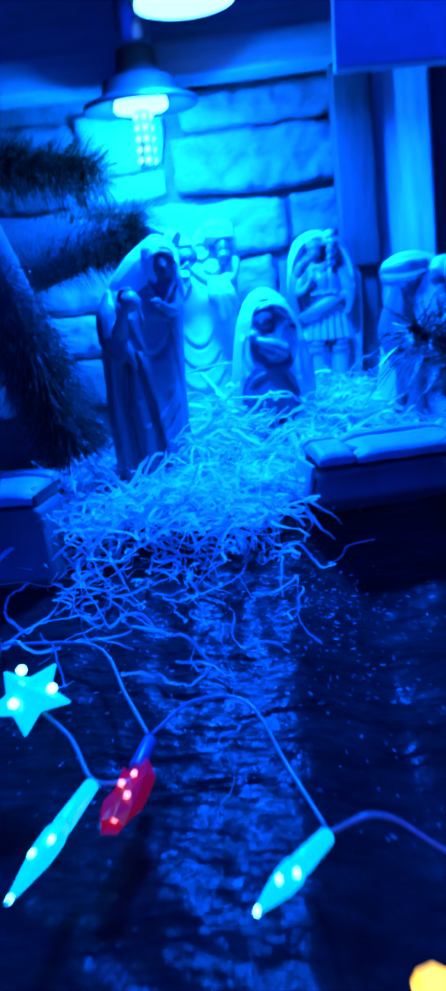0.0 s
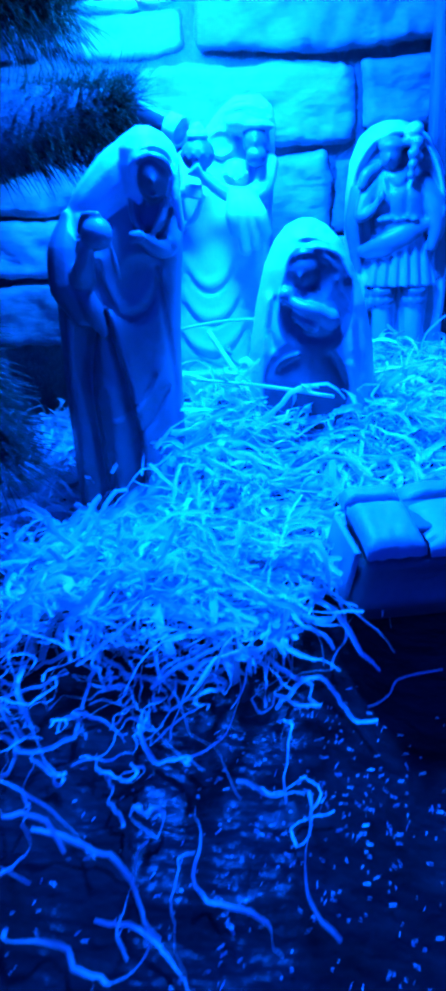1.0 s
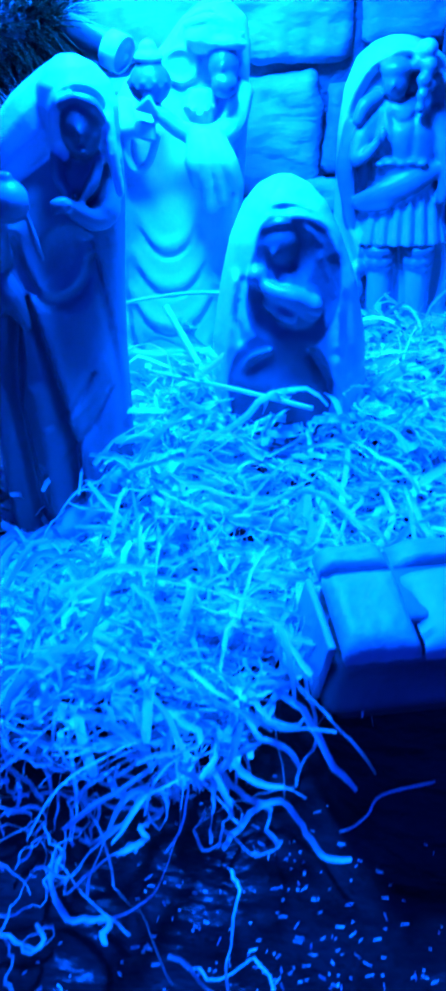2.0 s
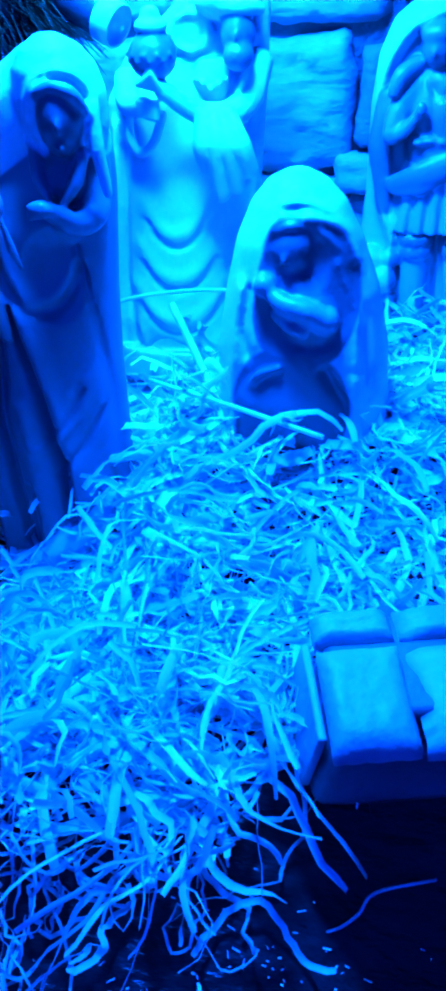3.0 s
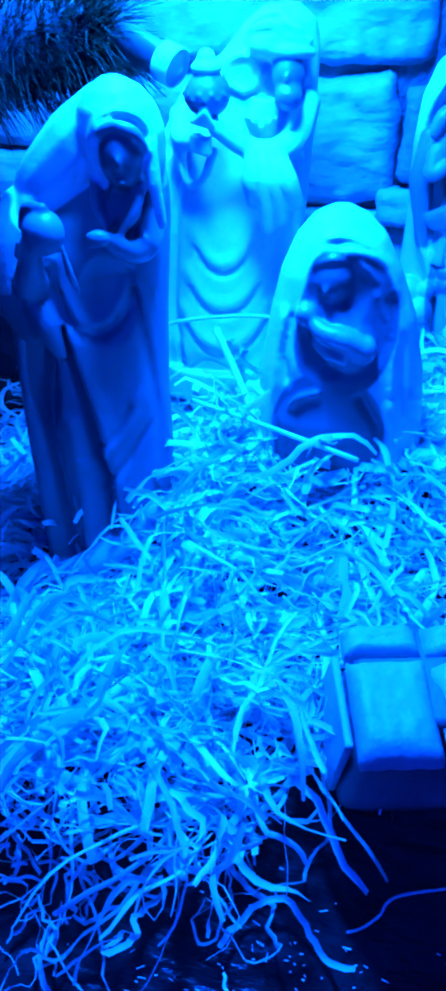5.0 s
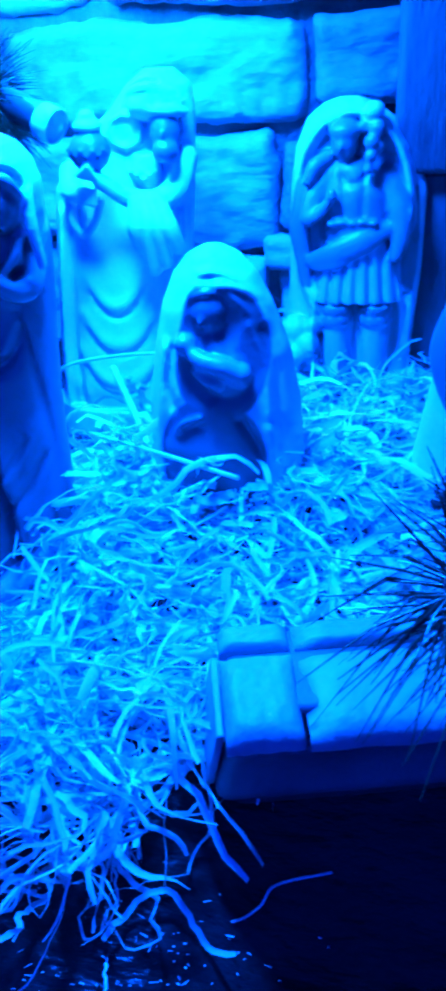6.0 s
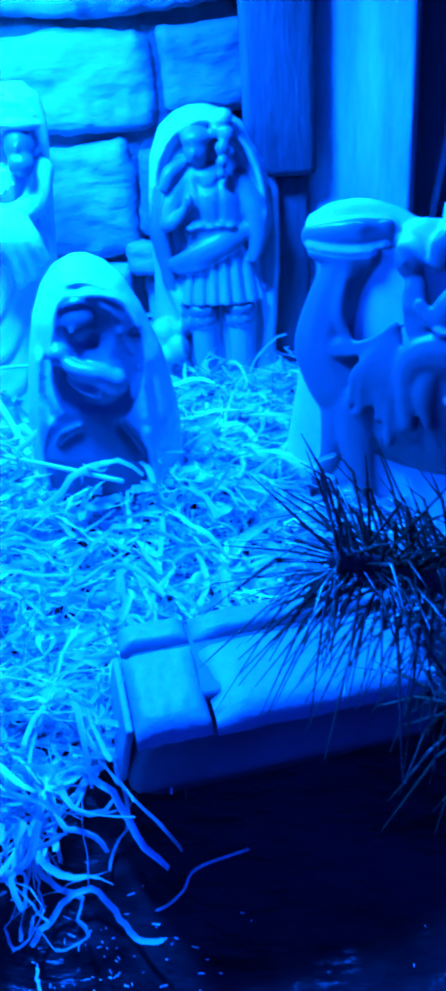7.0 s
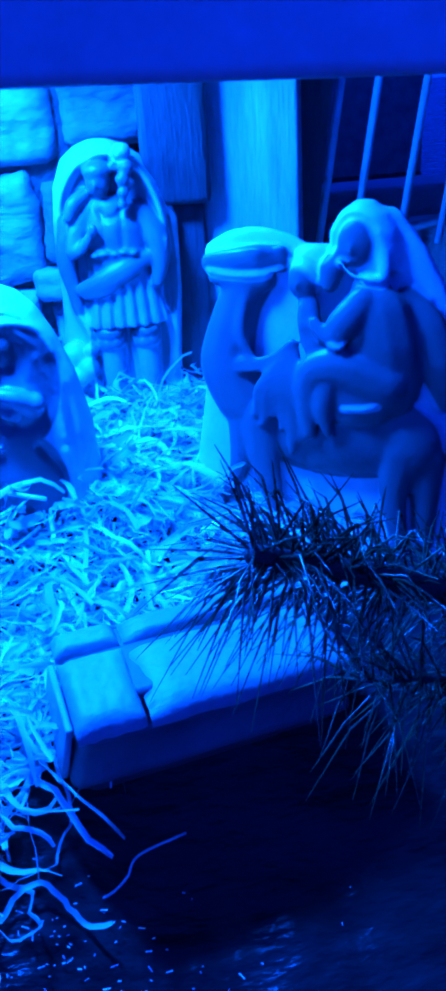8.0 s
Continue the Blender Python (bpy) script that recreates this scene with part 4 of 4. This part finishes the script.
# ---- lidded chests ----
def chest(base, turn, w, d, h, label, cols=((0.0, 0.245), (0.245, 1.0))):
    """A low chest: dark tapering body, overhanging padded lid of four panels set apart by sunken bands."""
    c = holder("chest", base, label, "chest", "chests in the straw")
    c.rotation_euler = (0, 0, radians(turn))

    def put(name, bm, mat, lab=""):
        ob = part(name, bm, mat, label=lab)
        ob.parent = c
        return ob
    bm = bmesh.new()
    rings = []
    for z, out, side in ((0.0, 0.016, 0.002), (0.006, 0.014, -0.001), (0.0085, 0.0105, -0.004), (0.0115, 0.0085, -0.005), (0.015, 0.009, -0.0045), (0.022, 0.0115, -0.0025), (h - 0.026, 0.0105, 0.001), (h - 0.0198, 0.0085, 0.003)):
        ring = []
        for u, v in ((side, out), (w - side, out), (w - side, d), (side, d)):
            ring.append((u, v, z))
        soft = []
        for i in range(4):
            p, q, r = Vector(ring[i - 1]), Vector(ring[i]), Vector(ring[(i + 1) % 4])
            for k in range(4):
                a = k / 3
                soft.append(bm.verts.new(q + (p - q).normalized() * 0.006 * (1 - a) ** 2 + (r - q).normalized() * 0.006 * a ** 2))
        rings.append(soft)
    for p, q in zip(rings, rings[1:]):
        for k in range(16):
            bm.faces.new((p[k], p[(k + 1) % 16], q[(k + 1) % 16], q[k]))
    bm.faces.new(rings[0][::-1]), bm.faces.new(rings[-1])
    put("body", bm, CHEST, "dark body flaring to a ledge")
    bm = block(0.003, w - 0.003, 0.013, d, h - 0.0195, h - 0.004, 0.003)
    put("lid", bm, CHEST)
    for i, (a, b) in enumerate(cols):
        for j, (p, q) in enumerate(((0.0, 0.70), (0.76, 1.0))):
            bm = bmesh.new()
            x0, x1, y0, y1 = a * w + 0.001 * (i > 0), b * w - 0.001, p * d, q * d
            n = 14
            grid = [[bm.verts.new((x0 + (x1 - x0) * u / n, y0 + (y1 - y0) * v / n,
                                   h - 0.003 - (0.0055 * (1 - v / n) ** 1.6 if j == 0 else 0) - 0.0012 * i * (j == 0) + 0.0045 * (1 - abs(2 * u / n - 1) ** 8) * (1 - abs(2 * v / n - 1) ** 8) + 0.0009 * noise.noise(Vector((u * 0.45 + i * 5, v * 0.45 + j * 9, w * 50))) + 0.0004 * noise.noise(Vector((u * 1.3 + i * 5, v * 1.3 + j * 9, w * 50)))))
                     for u in range(n + 1)] for v in range(n + 1)]
            for r, s in zip(grid, grid[1:]):
                for k in range(n):
                    bm.faces.new((r[k], r[k + 1], s[k + 1], s[k]))
            rim = [e for e in bm.edges if e.is_boundary]
            low = [g for g in bmesh.ops.extrude_edge_only(bm, edges=rim)["geom"] if isinstance(g, bmesh.types.BMVert)]
            for v in low:
                edge = (v.co.y < 0.001 and j == 0) or v.co.x < 0.002
                v.co.z = v.co.z - 0.0045 if edge else h - 0.008
            bmesh.ops.recalc_face_normals(bm, faces=bm.faces)
            put("panel", bm, LID, "padded tan panel")
    bm = block(-0.0035, -0.0002, d * 0.20, d * 0.97, 0.012, h - 0.0145, 0.001)
    for v in bm.verts:
        if v.co.z < h / 2:
            v.co.x -= 0.005
            v.co.y += 0.004
    put("flap", bm, LID, "pale slanted end panel")
    return c


chest((0.0805, 0.658, 0.114), 13, 0.125, 0.062, 0.056, "low tan chest with padded four-panel lid")
chest((-0.262, 0.62, 0.085), -6, 0.125, 0.066, 0.088, "pale low chest at the straw's edge")


# ---- straw ----
def ribbon(bm, pts, width, twist, turn):
    """A thin channelled strip along points."""
    prev = None
    for i, p in enumerate(pts):
        d = (pts[min(i + 1, len(pts) - 1)] - pts[max(i - 1, 0)])
        d = d.normalized() if d.length > 1e-7 else Vector((1, 0, 0))
        side = d.cross(Vector((0, 0, 1)))
        side = side.normalized() if side.length > 1e-3 else Vector((1, 0, 0))
        up = side.cross(d)
        a = turn + twist * i / len(pts)
        s, u = side * math.cos(a) + up * math.sin(a), up * math.cos(a) - side * math.sin(a)
        w = width * (0.8 if i in (0, len(pts) - 1) else 1.0)
        row = [bm.verts.new(p - s * w / 2), bm.verts.new(p + u * w * 0.18), bm.verts.new(p + s * w / 2)]
        if prev:
            bm.faces.new((prev[0], prev[1], row[1], row[0]))
            bm.faces.new((prev[1], prev[2], row[2], row[1]))
        prev = row


def curl(rnd, start, heading, length, wander, lift, steps=9, floor=None):
    p, out = Vector(start), []
    bend = rnd.gauss(0, wander)
    pitch = rnd.uniform(-0.3, 0.5) * lift
    for k in range(steps + 1):
        out.append(p.copy())
        heading += bend / steps + rnd.gauss(0, wander * 0.12)
        pitch += rnd.gauss(0, 0.25) * lift - 0.06
        pitch = max(-0.9, min(0.9, pitch))
        p = p + Vector((math.cos(heading) * math.cos(pitch), math.sin(heading) * math.cos(pitch), math.sin(pitch))) * (length / steps)
        low = (floor or straw_z)(p.x, p.y) - 0.006
        if p.z < low:
            p.z = low + rnd.uniform(0, 0.002)
            pitch = abs(pitch) * 0.5
        elif p.z > low + 0.035:
            pitch -= 0.4
    return out


def in_straw(x, y):
    front = 0.652 + 0.03 * noise.noise(Vector((x * 18, 0, 7))) + 0.05 * max(0, x - 0.06) / 0.05
    if y < front or y > 1.012:
        return False
    if x > 0.045 and y < 0.675:
        return False
    if x > 0.064 and y < 0.725 + 0.12 * (x - 0.07):
        return False
    if x > 0.2 and y < 0.80:
        return False
    return -0.18 + 0.1 * max(0, 0.75 - y) < x < 0.3


def straw_bed():
    rnd = random.Random(5)
    bm = bmesh.new()
    count = 0
    while count < 7600:
        x, y = rnd.uniform(-0.2, 0.3), rnd.uniform(0.56, 1.015)
        if not in_straw(x, y):
            continue
        count += 1
        z = straw_z(x, y) - rnd.uniform(0.0, 0.014 if y > 0.66 else 0.034) + 0.003
        ribbon(bm, curl(rnd, (x, y, z), rnd.uniform(0, math.tau), rnd.uniform(0.018, 0.075), rnd.choice((0.5, 1.4, 2.6, 4.0)), 0.8),
               rnd.choice((0.0010, 0.0016, 0.0022, 0.0026, 0.0030, 0.0036, 0.0048)), rnd.gauss(0, 1.6), rnd.uniform(0, math.tau))
    return tagged(part("straw_bed", bm, STRAW), "thick bed of curly shredded wood straw", "straw", kind="stuff")


def loose_straw():
    """Long curls that trail over the dark sheet in front of the bed."""
    rnd = random.Random(11)
    bm = bmesh.new()
    for k in range(125):
        x = rnd.uniform(-0.15, 0.045)
        y = 0.662 - abs(rnd.gauss(0, 0.06))
        z = ground_z(x, y) + 0.004 + rnd.uniform(0, 0.012)
        ribbon(bm, curl(rnd, (x, y, z), rnd.uniform(0, math.tau), rnd.uniform(0.04, 0.12), rnd.choice((1.5, 3.5, 6.0)), 0.8, 22, lambda a, b: ground_z(a, b) + 0.01),
               rnd.choice((0.0012, 0.0017, 0.0024)), rnd.gauss(0, 3.5), rnd.uniform(0, math.tau))
    return tagged(part("loose_straw", bm, STRAW), "loose curls of straw on the dark sheet", "straw", kind="stuff")


def straw_stalk(pts, r, label):
    bm = bmesh.new()
    tube(bm, smooth_line(pts, 6), r, 8)
    return tagged(part("straw_stalk", bm, STRAW, base=pts[0]), label, "straw", "single stalks")


def tinsel():
    """Short glossy chips strewn over the dark sheet in place of its glints; each catches the lamp at its own angle."""
    rnd = random.Random(21)
    bm = bmesh.new()
    for k in range(650):
        x, y = rnd.uniform(-0.16, 0.20), rnd.uniform(0.40, 0.70)
        if k % 3 == 0:
            x, y = rnd.gauss(0.065, 0.03), rnd.gauss(0.595, 0.028)
        elif k % 3 == 1:
            x, y = rnd.gauss(0.03, 0.06), rnd.gauss(0.53, 0.05)
        if y > 0.66 and x < 0.2:
            continue
        p = Vector((x, y, ground_z(x, y) + rnd.uniform(0.002, 0.007)))
        d = Vector((rnd.gauss(0, 1), rnd.gauss(0, 0.3), rnd.gauss(0, 0.35))).normalized() * rnd.choice((0.0004, 0.0006, 0.0009, 0.0016))
        w = d.cross(Vector((rnd.gauss(0, 0.5), rnd.gauss(0, 0.5), 1))).normalized() * rnd.uniform(0.00010, 0.00026)
        u = d.cross(w).normalized() * 0.00025
        low = [bm.verts.new(q) for q in (p - d - w, p + d - w, p + d + w, p - d + w)]
        top = [bm.verts.new(v.co + u) for v in low]
        bm.faces.new(top), bm.faces.new(low[::-1])
        for i in range(4):
            bm.faces.new((low[i], low[(i + 1) % 4], top[(i + 1) % 4], top[i]))
    return tagged(part("tinsel", bm, GLINT_CHIP, smooth=False), "small pale chips standing for glints on the dark sheet", "tinsel", kind="stuff")


tinsel()
straw_bed()
loose_straw()
straw_stalk([(-0.026, 0.905, 0.216), (-0.003, 0.872, 0.193), (0.012, 0.845, 0.178)], 0.0022, "stiff pale stalk leaning out of the straw")
straw_stalk([(-0.03, 0.862, 0.192), (0.02, 0.83, 0.196), (0.064, 0.806, 0.196)], 0.0013, "long flat stalk lying across the straw")
straw_stalk([(0.064, 0.640, 0.084), (0.082, 0.644, 0.082), (0.092, 0.650, 0.085), (0.098, 0.656, 0.091), (0.120, 0.664, 0.092)], 0.0006, "thin dark strand lying before the chest")
straw_stalk([(-0.075, 0.925, 0.19), (-0.06, 0.915, 0.212), (-0.02, 0.91, 0.222), (0.015, 0.905, 0.225)], 0.0012, "thin arched stalk before the king")


# ---- pine twigs ----
def twig(name, path, spread, count, length, seed, label, r=0.0035, droop=0.3, tipr=0.001):
    """A bark-covered stem with a needle brush; the needles lie in one mesh as foliage."""
    rnd = random.Random(seed)
    line = smooth_line(path, 8)
    base = Vector(path[0])
    t = holder(name, base, label, "pine branch", "pine branches")
    bm = bmesh.new()
    tube(bm, line, [max(tipr, r * (1 - 0.85 * i / len(line))) for i in range(len(line))], 14)
    part("stem", bm, BARK, t)
    bm = bmesh.new()
    for k in range(count):
        f = rnd.random() ** 0.8 * (len(line) - 1.001)
        i = int(f)
        p = line[i].lerp(line[i + 1], f - i)
        d = (line[i + 1] - line[i]).normalized()
        out = Vector((rnd.gauss(0, 1), rnd.gauss(0, 1), rnd.gauss(0, 1))).normalized()
        out = (out - d * out.dot(d)).normalized()
        way = (d * rnd.uniform(0.2, 1.1) + out * spread).normalized()
        n = length * rnd.uniform(0.6, 1.15)
        w = 0.0006
        mid = p + way * n * 0.55
        end = p + way * n + Vector((0, 0, -droop * n * rnd.random()))
        s = way.cross(Vector((rnd.random(), rnd.random(), rnd.random()))).normalized() * w
        u = way.cross(s).normalized() * w
        rows = [[bm.verts.new(q + s * g), bm.verts.new(q - s * g * 0.5 + u * g), bm.verts.new(q - s * g * 0.5 - u * g)] for q, g in ((p, 1), (mid, 0.9), (end, 0.25))]
        for a, b in zip(rows, rows[1:]):
            for j in range(3):
                bm.faces.new((a[j], a[(j + 1) % 3], b[(j + 1) % 3], b[j]))
    part("needles", bm, NEEDLE, t, "dark green glossy needles")
    return t


twig("pine_branch", [(0.30, 0.70, 0.165), (0.22, 0.665, 0.215), (0.152, 0.625, 0.262)], 0.9, 430, 0.050, 3, "dark green pine twig reaching over the chest", 0.010, 0.6, 0.0035)
twig("pine_branch", [(0.34, 0.66, 0.12), (0.27, 0.66, 0.16), (0.195, 0.645, 0.185)], 0.9, 170, 0.05, 4, "dark pine twig hanging beside the chest", 0.004, 0.6)
twig("pine_branch", [(-0.345, 0.875, 0.345), (-0.21, 0.895, 0.352), (-0.082, 0.905, 0.366)], 0.8, 5600, 0.042, 6, "bushy dark pine garland hanging beside the lamp", 0.07, 0.2, 0.007)
twig("pine_branch", [(-0.215, 0.70, 0.40), (-0.165, 0.71, 0.30), (-0.13, 0.72, 0.19)], 0.9, 5000, 0.042, 7, "dark drooping pine garland at the stable side", 0.045, 0.3, 0.01)
twig("pine_branch", [(-0.32, 0.90, 0.455), (-0.22, 0.92, 0.45), (-0.115, 0.925, 0.43)], 0.9, 1500, 0.045, 8, "pine garland tips lit from the lamp", 0.006, 0.2)


# ---- the hanging lamp ----
def turned(bm, profile, seg=32, m=None):
    made = []
    rings = []
    for r, z in profile:
        rings.append([bm.verts.new((r * math.cos(k * math.tau / seg), r * math.sin(k * math.tau / seg), z)) for k in range(seg)])
    for a, b in zip(rings, rings[1:]):
        for k in range(seg):
            bm.faces.new((a[k], a[(k + 1) % seg], b[(k + 1) % seg], b[k]))
    bm.faces.new(rings[0][::-1]), bm.faces.new(rings[-1])
    bmesh.ops.recalc_face_normals(bm, faces=bm.faces)
    if m is not None:
        bmesh.ops.transform(bm, matrix=m, verts=[v for r in rings for v in r])
    return bm


lamp = holder("hanging_lamp", (-0.060, 0.93, 0.659), "bell-shaped hanging lamp with rows of glowing blue diodes", "lamp")
at = Matrix.Translation((-0.060, 0.93, 0.482))
part("shade", turned(bmesh.new(), [(0.016, 0.062), (0.02, 0.058), (0.022, 0.036), (0.036, 0.031), (0.038, 0.018), (0.058, 0.010), (0.059, 0.006), (0.057, 0.004), (0.027, 0.013)], m=at), DARK_PLASTIC, lamp, "stepped dark bell")
part("stem", turned(bmesh.new(), [(0.0155, 0.0622), (0.0175, 0.066), (0.0175, 0.177)], m=at), STEEL, lamp)
part("led_ring", turned(bmesh.new(), [(0.0265, 0.0125), (0.028, 0.006), (0.026, 0.003), (0.004, 0.003)], m=at), LED, lamp, "glowing blue-white ring")
tip = part("bulb", turned(bmesh.new(), [(0.0075, 0.0028), (0.008, -0.002), (0.008, -0.05), (0.006, -0.054)], m=at), WHITE_PLASTIC, lamp)
tip.visible_shadow = False
for k in range(5):
    for a in (225, 290, 20, 110):
        bm = bmesh.new()
        c = at @ Vector((0.0082 * math.cos(radians(a)), 0.0082 * math.sin(radians(a)), -0.004 - 0.0105 * k))
        ball(bm, c, (0.0032, 0.0032, 0.0022), 10)
        d = part("diode", bm, LED, lamp)
        d.visible_shadow = False

puck = holder("disc_lamp", (0.001, 0.83, 0.659), "flat round ceiling lamp glowing white-blue", "lamp")
top = Matrix.Translation(DISC)
part("housing", turned(bmesh.new(), [(0.01, 0.112), (0.012, 0.03), (0.046, 0.022), (0.05, 0.012), (0.049, 0.006), (0.046, 0.006)], m=top), DARK_PLASTIC, puck)
part("diffuser", turned(bmesh.new(), [(0.045, 0.0055), (0.045, 0.0025), (0.042, 0.0015), (0.01, 0.0015)], m=top), LED, puck, "glowing disc")

# ---- small spotlight at the garland's end ----
spot = holder("string_light_socket", (-0.09, 0.895, 0.37), "dark cup-shaped light holder with pale rim", "light")
turn = Matrix.Translation((-0.040, 0.888, 0.354)) @ Matrix.Scale(0.74, 4) @ Matrix.Rotation(radians(-68), 4, "Y") @ Matrix.Rotation(radians(180), 4, "X") @ Matrix.Rotation(radians(-18), 4, "X")
part("cup", turned(bmesh.new(), [(0.006, -0.045), (0.0105, -0.04), (0.0112, 0.0), (0.0118, 0.0035), (0.0108, 0.0036), (0.0102, -0.012), (0.004, -0.016)], m=turn), DARK_PLASTIC, spot)
part("rim", turned(bmesh.new(), [(0.0121, -0.006), (0.0125, -0.006), (0.0128, 0.006), (0.0122, 0.007), (0.0112, 0.006), (0.0110, 0.0040)], m=turn), WHITE_PLASTIC, spot, "white rim")


# ---- string lights at the front ----
def wire(pts, parent=None):
    bm = bmesh.new()
    tube(bm, smooth_line(pts, 8), 0.0011, 8)
    return bm


def bulb(foot, tip, label, skin, core, jagged=False, socket=None):
    a, b = Vector(foot), Vector(tip)
    n = (b - a).length
    m = Matrix.Translation(a) @ (b - a).to_track_quat("Z", "Y").to_matrix().to_4x4()
    t = holder("fairy_light", a, label, "light", "string lights")
    part("socket", turned(bmesh.new(), [(0.002, 0), (0.0042, 0.002), (0.0052, 0.4 * n), (0.0048, 0.42 * n)], 16, m), socket or skin, t)
    if jagged:
        bm = bmesh.new()
        rnd = random.Random(2)
        bmesh.ops.create_icosphere(bm, subdivisions=2, radius=1.0)
        for v in bm.verts:
            g = rnd.uniform(0.5, 1.4)
            v.co = Vector((v.co.x * 0.0105 * g, v.co.y * 0.0085 * g, 0.72 * n + v.co.z * 0.33 * n * g))
        bmesh.ops.transform(bm, matrix=m, verts=bm.verts)
        part("cap", bm, skin, t, smooth=False)
    else:
        part("cap", turned(bmesh.new(), [(0.0048, 0.421 * n), (0.0062, 0.5 * n), (0.006, 0.65 * n), (0.0035, 0.85 * n), (0.0012, n)], 8, m), skin, t, smooth=False)
    up = (m.inverted().to_3x3() @ Vector((0, -0.75, 0.65))).xy.normalized() * (0.0085 if jagged else 0.0056)
    for f, dx in ((0.60, 0.0025), (0.72, -0.002), (0.98, 0.0), (0.85, 0.004))[:4 if jagged else 3]:
        bm = bmesh.new()
        ball(bm, m @ Vector((up.x + dx if f < 0.9 else 0, up.y if f < 0.9 else 0, f * n)), 0.0019, 10)
        part("glint", bm, core, t)
    return t


RED_SOCKET = material("red_socket", (0.35, 0.08, 0.2), 0.35, None, 60, 0.0)
bulb((0.058, 0.345, 0.045), (0.024, 0.29, 0.048), "clear fairy light bulb glowing cyan", BULB, BULB_HOT)
bulb((-0.066, 0.395, 0.05), (-0.085, 0.30, 0.052), "slim fairy light bulb glowing blue", BULB, BULB_HOT)
bulb((-0.040, 0.44, 0.05), (-0.052, 0.375, 0.04), "red faceted fairy light bulb in pink socket", RED, RED_HOT, True, RED_SOCKET)


def star(c, size, label):
    t = holder("fairy_light", c, label, "light", "string lights")
    m = Matrix.Translation(c) @ Matrix.Rotation(radians(-62), 4, "X") @ Matrix.Rotation(radians(12), 4, "Y")
    bm = bmesh.new()
    ring = [Vector(((size if k % 2 == 0 else size * 0.5) * math.cos(k * math.pi / 5), 0, (size if k % 2 == 0 else size * 0.5) * math.sin(k * math.pi / 5))) for k in range(10)]
    vs = [bm.verts.new(m @ p) for p in ring]
    a, b = bm.verts.new(m @ Vector((0, -size * 0.35, 0))), bm.verts.new(m @ Vector((0, size * 0.35, 0)))
    for k in range(10):
        bm.faces.new((a, vs[k], vs[(k + 1) % 10])), bm.faces.new((b, vs[(k + 1) % 10], vs[k]))
    bmesh.ops.bevel(bm, geom=bm.edges[:], offset=0.0008, segments=1, affect="EDGES")
    part("cap", bm, BULB, t, smooth=False)
    for p in ((0.55, 0.1), (-0.1, -0.35), (-0.25, 0.45)):
        bm = bmesh.new()
        ball(bm, m @ Vector((p[0] * size, -size * 0.26, p[1] * size)), size * 0.11, 10)
        part("glint", bm, BULB_HOT, t)
    return t


star((-0.114, 0.455, 0.075), 0.030, "star-shaped fairy light glowing cyan")
bulb((0.126, 0.262, 0.028), (0.088, 0.258, 0.036), "amber fairy light bulb glowing yellow", AMBER, AMBER, True)

cable = holder("light_cable", (0, 0.45, 0.05), "thin twisted clear cable of the string lights", "cable")
for pts in ([(-0.25, 0.56, 0.07), (-0.13, 0.54, 0.075), (-0.085, 0.53, 0.072), (-0.06, 0.48, 0.06), (-0.041, 0.44, 0.052)],
            [(-0.040, 0.44, 0.052), (-0.015, 0.46, 0.062), (0.018, 0.45, 0.064), (0.04, 0.40, 0.05), (0.058, 0.346, 0.046)],
            [(0.058, 0.345, 0.046), (0.085, 0.35, 0.05), (0.12, 0.34, 0.03), (0.2, 0.3, 0.0)],
            [(-0.115, 0.46, 0.07), (-0.085, 0.43, 0.06), (-0.066, 0.396, 0.052), (-0.045, 0.395, 0.05)]):
    part("wire", wire(pts), WIRE, cable)

# ---- stones of the wall ----
for k, (x0, x1, z0, z1) in enumerate(STONES):
    s = part("stone", stone_mesh(x1 - x0, z1 - z0, k + 1), STONE_DARK if k in (1, 2, 5, 7, 14, 18, 19) else STONE)
    s.parent = wall_back
    s.location = ((x0 + x1) / 2, FACE - 0.004 * (k % 3), (z0 + z1) / 2)
